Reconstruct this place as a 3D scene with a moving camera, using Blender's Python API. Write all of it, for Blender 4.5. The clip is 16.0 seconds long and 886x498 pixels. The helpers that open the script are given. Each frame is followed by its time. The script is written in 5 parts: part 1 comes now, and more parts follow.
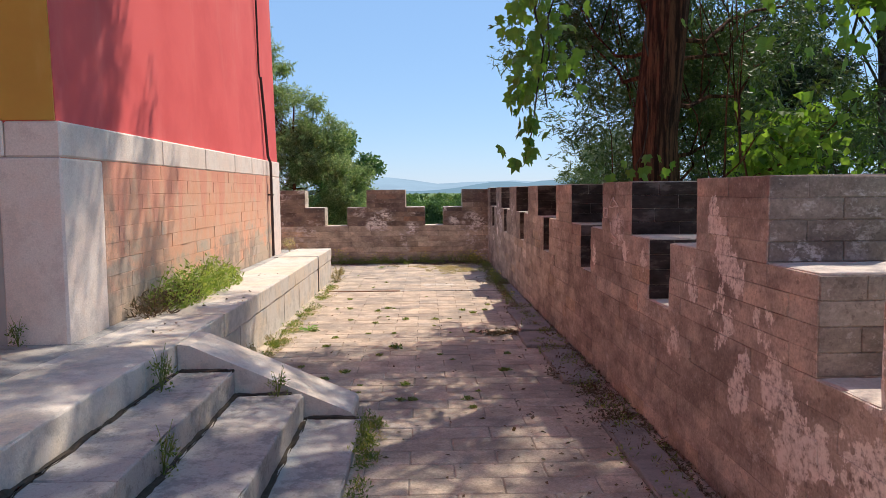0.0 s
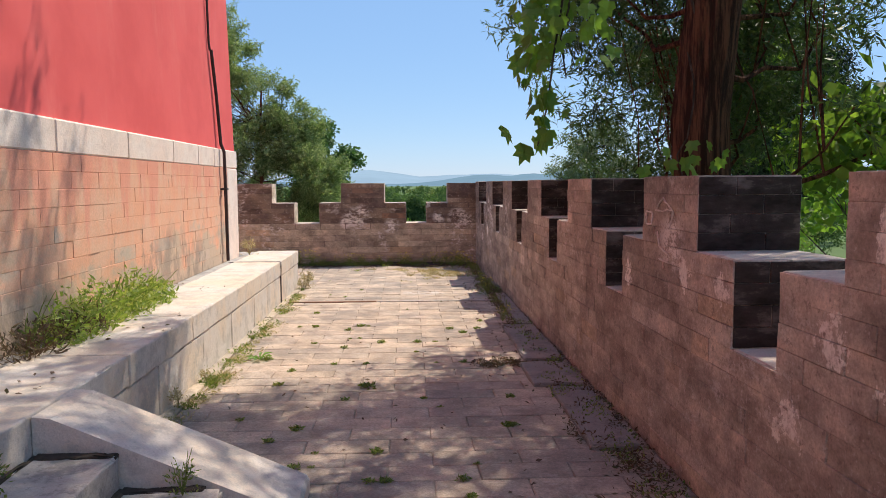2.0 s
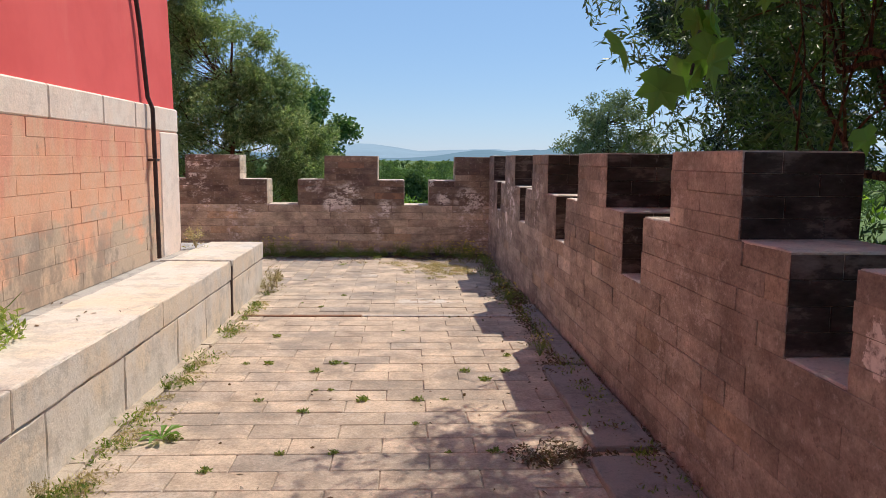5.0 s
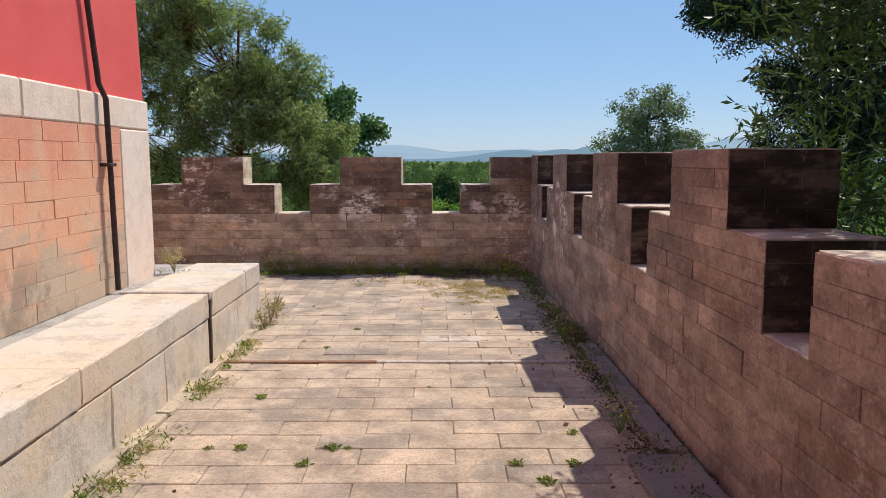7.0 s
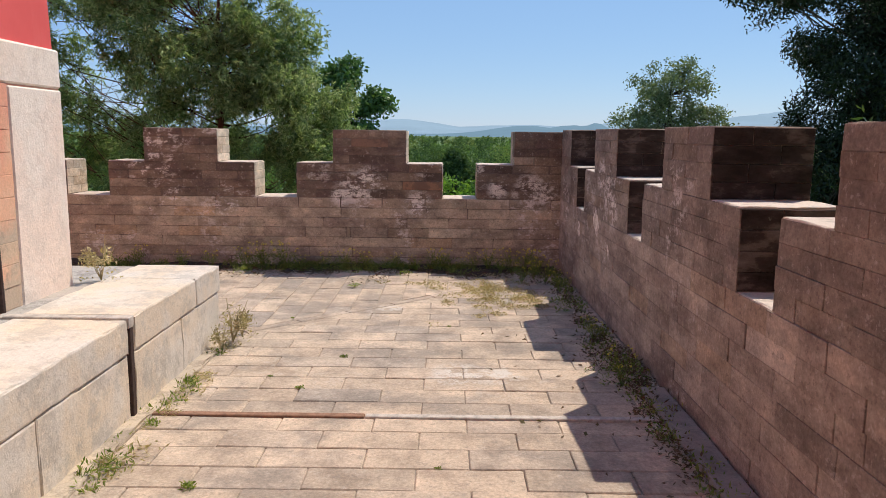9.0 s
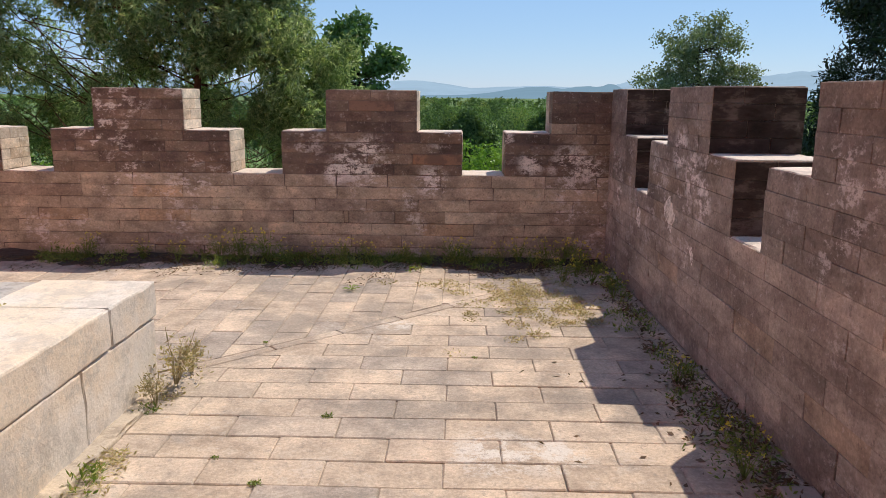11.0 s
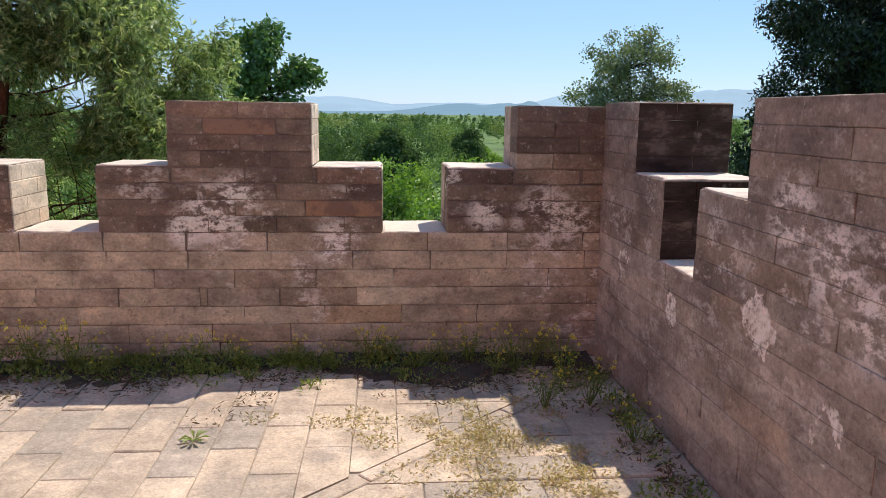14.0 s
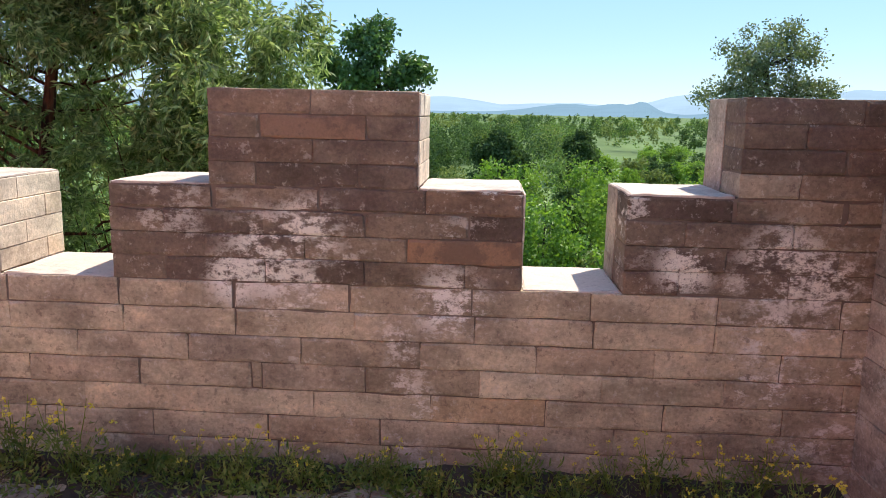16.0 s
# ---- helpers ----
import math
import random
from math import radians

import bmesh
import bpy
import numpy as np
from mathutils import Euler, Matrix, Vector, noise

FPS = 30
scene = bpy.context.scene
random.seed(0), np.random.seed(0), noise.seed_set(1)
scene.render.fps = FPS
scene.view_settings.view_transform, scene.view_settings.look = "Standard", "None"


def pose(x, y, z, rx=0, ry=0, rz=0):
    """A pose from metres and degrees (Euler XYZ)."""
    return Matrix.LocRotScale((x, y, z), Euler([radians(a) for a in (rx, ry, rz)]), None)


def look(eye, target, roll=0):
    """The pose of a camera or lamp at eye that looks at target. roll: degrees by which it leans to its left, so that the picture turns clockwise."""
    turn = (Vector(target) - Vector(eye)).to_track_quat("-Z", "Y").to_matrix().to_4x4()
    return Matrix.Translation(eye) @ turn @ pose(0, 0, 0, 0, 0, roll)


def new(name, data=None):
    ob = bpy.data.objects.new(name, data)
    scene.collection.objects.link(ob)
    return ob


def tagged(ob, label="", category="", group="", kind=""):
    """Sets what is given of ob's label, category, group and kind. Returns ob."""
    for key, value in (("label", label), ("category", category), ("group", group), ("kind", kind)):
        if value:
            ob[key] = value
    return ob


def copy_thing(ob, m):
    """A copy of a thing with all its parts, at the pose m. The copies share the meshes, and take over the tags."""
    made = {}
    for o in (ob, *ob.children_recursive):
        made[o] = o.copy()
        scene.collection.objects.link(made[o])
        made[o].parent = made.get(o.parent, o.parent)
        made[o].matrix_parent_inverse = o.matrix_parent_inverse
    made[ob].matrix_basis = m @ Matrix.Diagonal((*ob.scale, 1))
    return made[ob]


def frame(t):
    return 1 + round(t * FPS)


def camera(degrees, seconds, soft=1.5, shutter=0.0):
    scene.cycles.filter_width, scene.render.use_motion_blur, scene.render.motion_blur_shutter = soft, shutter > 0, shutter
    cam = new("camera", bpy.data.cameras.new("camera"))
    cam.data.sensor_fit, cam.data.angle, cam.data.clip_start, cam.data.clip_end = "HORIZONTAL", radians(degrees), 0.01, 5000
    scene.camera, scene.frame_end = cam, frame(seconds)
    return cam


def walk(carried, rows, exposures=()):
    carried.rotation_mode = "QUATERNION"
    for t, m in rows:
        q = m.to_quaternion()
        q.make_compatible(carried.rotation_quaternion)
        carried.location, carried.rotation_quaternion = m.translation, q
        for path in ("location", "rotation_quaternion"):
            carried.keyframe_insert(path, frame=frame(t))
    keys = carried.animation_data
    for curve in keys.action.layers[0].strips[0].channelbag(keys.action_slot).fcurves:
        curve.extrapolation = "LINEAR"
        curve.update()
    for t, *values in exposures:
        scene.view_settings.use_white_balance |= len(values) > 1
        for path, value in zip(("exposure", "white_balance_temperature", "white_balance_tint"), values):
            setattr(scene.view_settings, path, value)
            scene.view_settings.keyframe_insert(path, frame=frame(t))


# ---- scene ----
cam = camera(61.7, 16.0, 0.8)
METRES, EYE, TILT, LEAN, TURN = 12.8, 1.5, 0.0, 0.0, -1.3
ROWS = [
    (0.0, 0.0, 0.0, 0.0, -0.04, -4.5, 0.49),
    (0.5, 0.0004, 0.0286, 0.0013, -0.17, -4.23, -0.18),
    (1.0, -0.0059, 0.0598, 0.001, 0.22, -4.65, 0.48),
    (1.5, -0.005, 0.0894, -0.0004, -0.51, -4.97, 0.87),
    (2.0, -0.0016, 0.1209, 0.0015, -1.43, -5.05, 0.26),
    (2.5, -0.0041, 0.156, 0.001, -1.33, -4.96, -0.03),
    (3.0, -0.0036, 0.1882, -0.0007, -0.91, -5.29, -0.46),
    (3.5, -0.0014, 0.2207, 0.0007, -1.19, -6.11, -1.17),
    (4.0, -0.0065, 0.2537, 0.0006, -1.41, -6.38, -0.78),
    (6.5, -0.0032, 0.4132, 0.0004, -1.45, -7.76, -0.53),
    (7.0, -0.006, 0.4437, 0.0003, 0.86, -6.93, -0.01),
    (7.5, -0.0065, 0.4717, -0.0005, 1.72, -6.35, -0.21),
    (8.0, -0.0062, 0.5053, 0.0006, 1.57, -7.36, -1.22),
    (10.5, -0.021, 0.6596, -0.0015, 1.48, -10.7, 0.33),
    (11.0, -0.0203, 0.6925, -0.0008, 2.47, -11.73, -0.52),
    (11.5, -0.0265, 0.7258, -0.0024, 3.14, -11.35, -0.3),
    (12.0, -0.027, 0.7565, -0.002, 1.45, -10.39, 0.15),
    (12.5, -0.0246, 0.7893, -0.0016, 0.32, -10.55, -0.65),
    (13.0, -0.0264, 0.8193, -0.0028, -0.43, -11.1, -0.19),
    (13.5, -0.0243, 0.8459, -0.0028, -2.85, -11.01, -0.11),
    (14.0, -0.0219, 0.8742, -0.0012, -3.41, -10.46, -0.8),
    (14.5, -0.027, 0.9052, -0.0021, -1.94, -10.28, -0.73),
    (15.0, -0.0286, 0.9333, -0.0038, 1.7, -10.67, -0.8),
    (15.5, -0.0277, 0.9638, -0.0025, 3.8, -10.54, -1.31),
    (16.0, -0.0356, 0.9947, -0.0032, 4.75, -10.58, -1.15),
]
walk(cam, [(t, pose(0, 0, EYE, TILT, LEAN, TURN) @ pose(METRES * x, METRES * y, METRES * z, 90 + pitch, roll, yaw)) for t, x, y, z, yaw, pitch, roll in ROWS],
     [(t, stops, 7100, 10) for t, stops in ((0.0, 0.06), (3.0, -0.03), (7.0, -0.2), (9.5, -0.15), (11.0, -0.12), (12.5, -0.08), (13.5, 0.1), (14.5, 0.26), (16.0, 0.48))])

# ---------------------------------------------------------------- light
SUN_WAY = Vector((0.43, 0.45, 1.0)).normalized()
ELEV = math.asin(SUN_WAY.z)
ROT = math.atan2(SUN_WAY.x, SUN_WAY.y)
world = bpy.data.worlds.new("sky")
scene.world = world
world.use_nodes = True
wn = world.node_tree.nodes
sky = wn.new("ShaderNodeTexSky")
sky.sky_type = "NISHITA"
sky.sun_disc = False
sky.sun_elevation, sky.sun_rotation = ELEV, ROT
sky.altitude, sky.air_density, sky.dust_density, sky.ozone_density = 600, 1.0, 0.1, 3.0
wn["Background"].inputs["Strength"].default_value = 0.135
tint = wn.new("ShaderNodeHueSaturation")
tint.inputs["Saturation"].default_value, tint.inputs["Value"].default_value = 1.1, 1.0
world.node_tree.links.new(sky.outputs[0], tint.inputs["Color"])
haze = wn.new("ShaderNodeMix")
haze.data_type = "RGBA"
haze.inputs[0].default_value = 0.62
haze.inputs[7].default_value = (2.25, 4.2, 7.9, 1)
world.node_tree.links.new(tint.outputs[0], haze.inputs[6])
world.node_tree.links.new(haze.outputs[2], wn["Background"].inputs["Color"])
sun_data = bpy.data.lights.new("sun", "SUN")
sun_data.energy, sun_data.angle, sun_data.color = 5.0, radians(0.6), (1.0, 0.94, 0.87)
sun = new("sun", sun_data)
sun.matrix_world = look(SUN_WAY * 60, (0, 0, 0))

# ---------------------------------------------------------------- materials


class Nodes:
    """Small helper round a material's node tree."""

    def __init__(self, name, rough=0.85, spec=0.3):
        self.mat = bpy.data.materials.new(name)
        self.mat.use_nodes = True
        self.t = self.mat.node_tree
        self.b = self.t.nodes["Principled BSDF"]
        self.b.inputs["Roughness"].default_value = rough
        self.b.inputs["Specular IOR Level"].default_value = spec
        geo = self.t.nodes.new("ShaderNodeNewGeometry")
        self.pos, self.island = geo.outputs["Position"], geo.outputs["Random Per Island"]
        self.rand = self.t.nodes.new("ShaderNodeObjectInfo").outputs["Random"]

    def link(self, a, b):
        self.t.links.new(a, b)

    def noise(self, scale, detail=4, rough=0.6, stretch=None, seed=0.0):
        m = self.t.nodes.new("ShaderNodeMapping")
        m.inputs["Location"].default_value = (seed, seed * 1.7, seed * 0.6)
        if stretch:
            m.inputs["Scale"].default_value = stretch
        self.link(self.pos, m.inputs["Vector"])
        n = self.t.nodes.new("ShaderNodeTexNoise")
        n.inputs["Scale"].default_value, n.inputs["Detail"].default_value, n.inputs["Roughness"].default_value = scale, detail, rough
        self.link(m.outputs[0], n.inputs["Vector"])
        return n.outputs["Fac"]

    def ramp(self, fac, stops, mode="LINEAR"):
        r = self.t.nodes.new("ShaderNodeValToRGB")
        r.color_ramp.interpolation = mode
        while len(r.color_ramp.elements) < len(stops):
            r.color_ramp.elements.new(0.5)
        for e, (p, c) in zip(r.color_ramp.elements, stops):
            e.position, e.color = p, (*c, 1) if len(c) == 3 else c
        self.link(fac, r.inputs[0])
        return r.outputs[0]

    def mask(self, fac, lo, hi):
        r = self.t.nodes.new("ShaderNodeMapRange")
        r.interpolation_type = "SMOOTHSTEP"
        r.inputs["From Min"].default_value, r.inputs["From Max"].default_value = lo, hi
        self.link(fac, r.inputs["Value"])
        return r.outputs["Result"]

    def math(self, op, a, b):
        m = self.t.nodes.new("ShaderNodeMath")
        m.operation = op
        for i, v in enumerate((a, b)):
            if isinstance(v, (int, float)):
                m.inputs[i].default_value = v
            else:
                self.link(v, m.inputs[i])
        return m.outputs[0]

    def mix(self, fac, a, b, mode="MIX"):
        m = self.t.nodes.new("ShaderNodeMix")
        m.data_type, m.blend_type = "RGBA", mode
        for sock, v in ((m.inputs[0], fac), (m.inputs[6], a), (m.inputs[7], b)):
            if isinstance(v, (int, float)):
                sock.default_value = v
            elif isinstance(v, tuple):
                sock.default_value = (*v, 1)
            else:
                self.link(v, sock)
        return m.outputs[2]

    def near(self, centres):
        """1 near any of the places (x, y, z, radius), falling to 0."""
        total = None
        for x, y, z, r in centres:
            d = self.t.nodes.new("ShaderNodeVectorMath")
            d.operation = "DISTANCE"
            d.inputs[1].default_value = (x, y, z)
            self.link(self.pos, d.inputs[0])
            s = self.mask(d.outputs["Value"], r, r * 0.3)
            total = s if total is None else self.math("MAXIMUM", total, s)
        return total

    def bump(self, height, strength=0.4, dist=0.01, prev=None):
        b = self.t.nodes.new("ShaderNodeBump")
        b.inputs["Strength"].default_value, b.inputs["Distance"].default_value = strength, dist
        self.link(height, b.inputs["Height"])
        if prev is not None:
            self.link(prev, b.inputs["Normal"])
        return b.outputs[0]

    def done(self, colour, normal=None, rough=None):
        if isinstance(colour, tuple):
            self.b.inputs["Base Color"].default_value = (*colour, 1)
        else:
            self.link(colour, self.b.inputs["Base Color"])
        if normal is not None:
            self.link(normal, self.b.inputs["Normal"])
        if rough is not None:
            self.link(rough, self.b.inputs["Roughness"])
        return self.mat


def brick_material(name, stops, lime, lime_tone, patches, dark, island=False, grime=0.5, cloud=0.4):
    n = Nodes(name, 0.9, 0.2)
    base = n.ramp(n.island if island else n.rand, stops)
    base = n.mix(cloud, base, n.ramp(n.noise(3.4, 7, 0.68, (1, 1, 1.9)), [(0.37, (0.16, 0.14, 0.14)), (0.5, (0.95, 0.94, 0.93)), (0.54, (1.1, 1.08, 1.06)), (0.65, (1.85, 1.8, 1.72))]), "MULTIPLY")
    base = n.mix(n.math("MULTIPLY", n.mask(n.noise(1.7, 6, 0.66, (1, 1, 1.5), 4.0), 0.49, 0.62), grime), base, dark)
    fine = n.noise(60, 5, 0.7)
    base = n.mix(0.3, base, n.ramp(fine, [(0.38, (0.5, 0.5, 0.5)), (0.62, (1.45, 1.45, 1.45))]), "MULTIPLY")
    drip = n.noise(8, 9, 0.76, (1, 1, 1.7), 2.0)
    m = n.math("MULTIPLY", n.mask(drip, 0.52, 0.6), n.mask(n.noise(1.1, 3, 0.5, seed=9.0), 0.5, 0.62))
    m = n.math("MULTIPLY", m, lime)
    if patches:
        m = n.math("MAXIMUM", m, n.math("MULTIPLY", n.near(patches), n.mask(drip, 0.45, 0.55)))
    base = n.mix(n.math("MULTIPLY", m, n.mask(fine, 0.28, 0.5)), base, lime_tone)
    pit = n.noise(26, 7, 0.75, seed=7.0)
    base = n.mix(n.math("MULTIPLY", n.mask(pit, 0.57, 0.62), 0.5), base, dark)
    base = n.mix(n.math("MULTIPLY", n.mask(pit, 0.43, 0.36), 0.25), base, lime_tone)
    if patches is LIME_SPOTS:
        flake = n.math("ADD", n.math("MULTIPLY", n.near(PEEL_SPOTS), 0.19), n.noise(6.5, 8, 0.66, seed=6.0))
        shed = n.math("MULTIPLY", n.mask(flake, 0.62, 0.645), n.mask(n.near(PEEL_SPOTS), 0.0, 0.08))
        base = n.mix(n.math("MULTIPLY", shed, n.mask(pit, 0.66, 0.42)), base, (0.90, 0.81, 0.73))
    nb = n.bump(n.noise(12, 7, 0.72), 0.7, 0.012)
    nb = n.bump(pit, 0.7, 0.006, nb)
    return n.done(base, n.bump(fine, 0.4, 0.003, nb))


WALL_STOPS = [(0.0, (0.362, 0.286, 0.210)), (0.2, (0.489, 0.397, 0.289)), (0.4, (0.557, 0.461, 0.339)), (0.6, (0.606, 0.497, 0.362)), (0.8, (0.528, 0.426, 0.316)), (0.93, (0.431, 0.346, 0.266)), (0.97, (0.557, 0.401, 0.256)), (1.0, (0.665, 0.567, 0.430))]
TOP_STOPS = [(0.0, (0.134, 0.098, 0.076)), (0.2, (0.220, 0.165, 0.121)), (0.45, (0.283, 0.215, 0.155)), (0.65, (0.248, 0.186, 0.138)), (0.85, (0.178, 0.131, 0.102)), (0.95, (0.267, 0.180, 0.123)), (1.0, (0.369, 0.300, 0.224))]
LIME_SPOTS = [(-1.0, 15.55, 0.88, 0.26), (-0.86, 15.55, 0.98, 0.2), (-1.15, 15.55, 0.8, 0.16), (0.6, 15.55, 0.89, 0.16), (0.97, 15.55, 0.88, 0.26), (1.12, 15.55, 0.84, 0.2), (0.96, 15.55, 0.63, 0.2),
              (-0.29, 15.55, 0.71, 0.2), (1.32, 13.5, 1.16, 0.2), (1.32, 13.25, 1.04, 0.22), (1.33, 13.05, 0.92, 0.2), (1.41, 5.4, 1.2, 0.22)]
PEEL_SPOTS = [(1.425, 3.63, 1.36, 0.14), (1.426, 3.52, 1.23, 0.17), (1.427, 3.4, 1.1, 0.19), (1.427, 3.5, 0.88, 0.26), (1.431, 3.08, 0.9, 0.16), (1.419, 4.2, 0.6, 0.15), (1.429, 3.25, 0.7, 0.13), (1.433, 2.75, 0.48, 0.3), (1.43, 3.0, 0.68, 0.24), (1.44, 2.3, 0.9, 0.3), (1.428, 3.3, 0.55, 0.2), (1.43, 3.9, 1.0, 0.14), (1.41, 4.75, 1.05, 0.12), (1.44, 2.55, 0.2, 0.4), (1.44, 2.2, 0.5, 0.4), (1.33, 13.2, 0.55, 0.13), (1.33, 13.65, 0.75, 0.16), (1.32, 14.4, 0.6, 0.13), (1.31, 15.1, 0.7, 0.18), (1.40, 6.1, 0.95, 0.14), (1.41, 5.2, 1.05, 0.12)]
M_WALL = brick_material("wall_brick", WALL_STOPS, 0.9, (0.86, 0.79, 0.73), LIME_SPOTS, (0.17, 0.125, 0.105), False, 0.38)
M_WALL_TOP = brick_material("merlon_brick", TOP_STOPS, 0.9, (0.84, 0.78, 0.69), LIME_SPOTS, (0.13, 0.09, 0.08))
MID_STOPS = [(0.0, (0.297, 0.236, 0.196)), (0.2, (0.385, 0.308, 0.253)), (0.45, (0.440, 0.356, 0.291)), (0.65, (0.407, 0.328, 0.269)), (0.85, (0.341, 0.273, 0.227)), (0.96, (0.429, 0.322, 0.236)), (1.0, (0.506, 0.425, 0.362))]
M_WALL_MID = brick_material("long_wall_brick", MID_STOPS, 0.35, (0.80, 0.71, 0.65), LIME_SPOTS, (0.16, 0.115, 0.10), False, 0.42)
# Long-wall brick tones scaled: lighter for near bricks, darker for the far merlons.
REST_STOPS = [(p, tuple(v * 1.22 for v in c)) for p, c in MID_STOPS]
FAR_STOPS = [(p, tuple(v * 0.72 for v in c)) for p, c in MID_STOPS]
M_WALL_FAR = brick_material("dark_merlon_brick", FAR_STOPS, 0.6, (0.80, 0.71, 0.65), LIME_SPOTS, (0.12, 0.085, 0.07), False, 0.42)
M_WALL_NEAR = brick_material("near_wall_brick", REST_STOPS, 0.35, (0.86, 0.79, 0.73), LIME_SPOTS, (0.16, 0.115, 0.10), False, 0.42)
M_WALL_REST = brick_material("wall_brick_rest", REST_STOPS, 0.5, (0.86, 0.79, 0.73), LIME_SPOTS, (0.14, 0.10, 0.09), True)
PAVE_STOPS = [(0.0, (0.40, 0.325, 0.26)), (0.1, (0.43, 0.345, 0.27)), (0.2, (0.49, 0.385, 0.295)), (0.6, (0.545, 0.43, 0.33)), (0.82, (0.48, 0.385, 0.305)), (0.93, (0.37, 0.31, 0.26)), (1.0, (0.51, 0.40, 0.31))]
PAVE_SPOTS = [(0.12, 11.78, 0, 0.3), (0.35, 11.78, 0, 0.25), (-0.45, 13.55, 0, 0.16)]
M_PAVE = brick_material("paving_brick", PAVE_STOPS, 0.25, (0.62, 0.56, 0.50), PAVE_SPOTS, (0.25, 0.215, 0.185), False, 0.62, 0.34)
M_PAVE_REST = brick_material("paving_brick_rest", PAVE_STOPS, 0.25, (0.62, 0.56, 0.50), PAVE_SPOTS, (0.25, 0.215, 0.185), True, 0.62, 0.34)
PLINTH_STOPS = [(0.0, (0.54, 0.42, 0.32)), (0.35, (0.60, 0.45, 0.33)), (0.7, (0.64, 0.46, 0.33)), (0.92, (0.56, 0.45, 0.36)), (1.0, (0.66, 0.49, 0.36))]

SOOT_SPOTS = [(-2.31, 5.5, 0.75, 0.5), (-2.31, 5.9, 0.65, 0.55), (-2.31, 5.45, 1.2, 0.4), (-2.31, 6.6, 0.6, 0.4), (-2.31, 8.5, 0.65, 0.5), (-2.31, 8.9, 0.75, 0.5), (-2.31, 9.35, 0.72, 0.5), (-2.31, 9.8, 0.65, 0.45)]


def plinth_material():
    """Tan-grey brick under a red-orange wash that has run down from the plaster and worn off in places."""
    n = Nodes("plinth_brick", 0.88, 0.2)
    sep = n.t.nodes.new("ShaderNodeSeparateXYZ")
    n.link(n.pos, sep.inputs[0])
    base = n.ramp(n.rand, PLINTH_STOPS)
    wash = n.math("ADD", n.math("MULTIPLY", sep.outputs["Z"], 0.5), n.noise(2.2, 6, 0.6, (1, 0.9, 1.6), 3.0))
    wash = n.math("SUBTRACT", wash, n.math("MULTIPLY", n.mask(n.rand, 0.84, 0.94), 0.13))
    tone = n.mix(n.mask(n.noise(4.0, 5, 0.6, seed=8.0), 0.35, 0.65), (0.83, 0.42, 0.265), (0.80, 0.48, 0.33))
    run = n.math("ADD", n.math("MULTIPLY", sep.outputs["Z"], 0.35), n.noise(5.0, 5, 0.6, (1, 1, 0.15), 6.0))
    tone = n.mix(n.math("MULTIPLY", n.mask(run, 0.94, 1.12), 0.7), tone, (0.80, 0.31, 0.22))
    base = n.mix(n.math("MULTIPLY", n.mask(wash, 0.84, 1.04), 0.93), base, tone)
    soot = n.math("MULTIPLY", n.mask(n.math("SUBTRACT", n.noise(2.6, 8, 0.74, (1, 1, 0.8), 5.0), n.math("MULTIPLY", sep.outputs["Z"], 0.08)), 0.47, 0.58), 0.6)
    foul = n.math("MULTIPLY", n.near(SOOT_SPOTS), n.mask(n.noise(5.0, 8, 0.7, (1, 1, 0.6), 1.0), 0.40, 0.58))
    base = n.mix(n.math("MAXIMUM", soot, n.math("MULTIPLY", foul, 0.6)), base, (0.24, 0.20, 0.17))
    fine = n.noise(70, 5, 0.7)
    base = n.mix(0.2, base, n.ramp(fine, [(0.38, (0.6, 0.6, 0.6)), (0.62, (1.3, 1.3, 1.3))]), "MULTIPLY")
    pit = n.noise(7, 9, 0.72, seed=2.0)
    base = n.mix(n.math("MULTIPLY", n.mask(pit, 0.66, 0.7), 0.8), base, (0.20, 0.10, 0.07))
    return n.done(base, n.bump(fine, 0.3, 0.003, n.bump(pit, 0.6, 0.01)))


M_PLINTH = plinth_material()


def shaded_end_material():
    """Black crust, worn to the grey brick in patches, with the ends' shade painted in."""
    n = Nodes("shaded_crust", 0.95, 0.08)
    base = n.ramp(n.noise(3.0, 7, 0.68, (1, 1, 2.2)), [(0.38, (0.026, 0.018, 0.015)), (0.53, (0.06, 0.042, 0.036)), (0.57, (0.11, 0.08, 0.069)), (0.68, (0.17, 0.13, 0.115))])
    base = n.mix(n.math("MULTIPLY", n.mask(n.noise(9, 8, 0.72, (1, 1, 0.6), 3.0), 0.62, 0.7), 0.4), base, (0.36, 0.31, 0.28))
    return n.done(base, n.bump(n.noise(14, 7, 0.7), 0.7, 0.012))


M_SHADED_END = shaded_end_material()
END_STOPS = [(0.0, (0.52, 0.42, 0.33)), (0.4, (0.66, 0.55, 0.44)), (0.7, (0.72, 0.60, 0.48)), (0.9, (0.58, 0.44, 0.32)), (1.0, (0.78, 0.67, 0.55))]
M_END = brick_material("lime_washed_brick", END_STOPS, 0.4, (0.84, 0.78, 0.70), [], (0.34, 0.27, 0.21), False, 0.3)


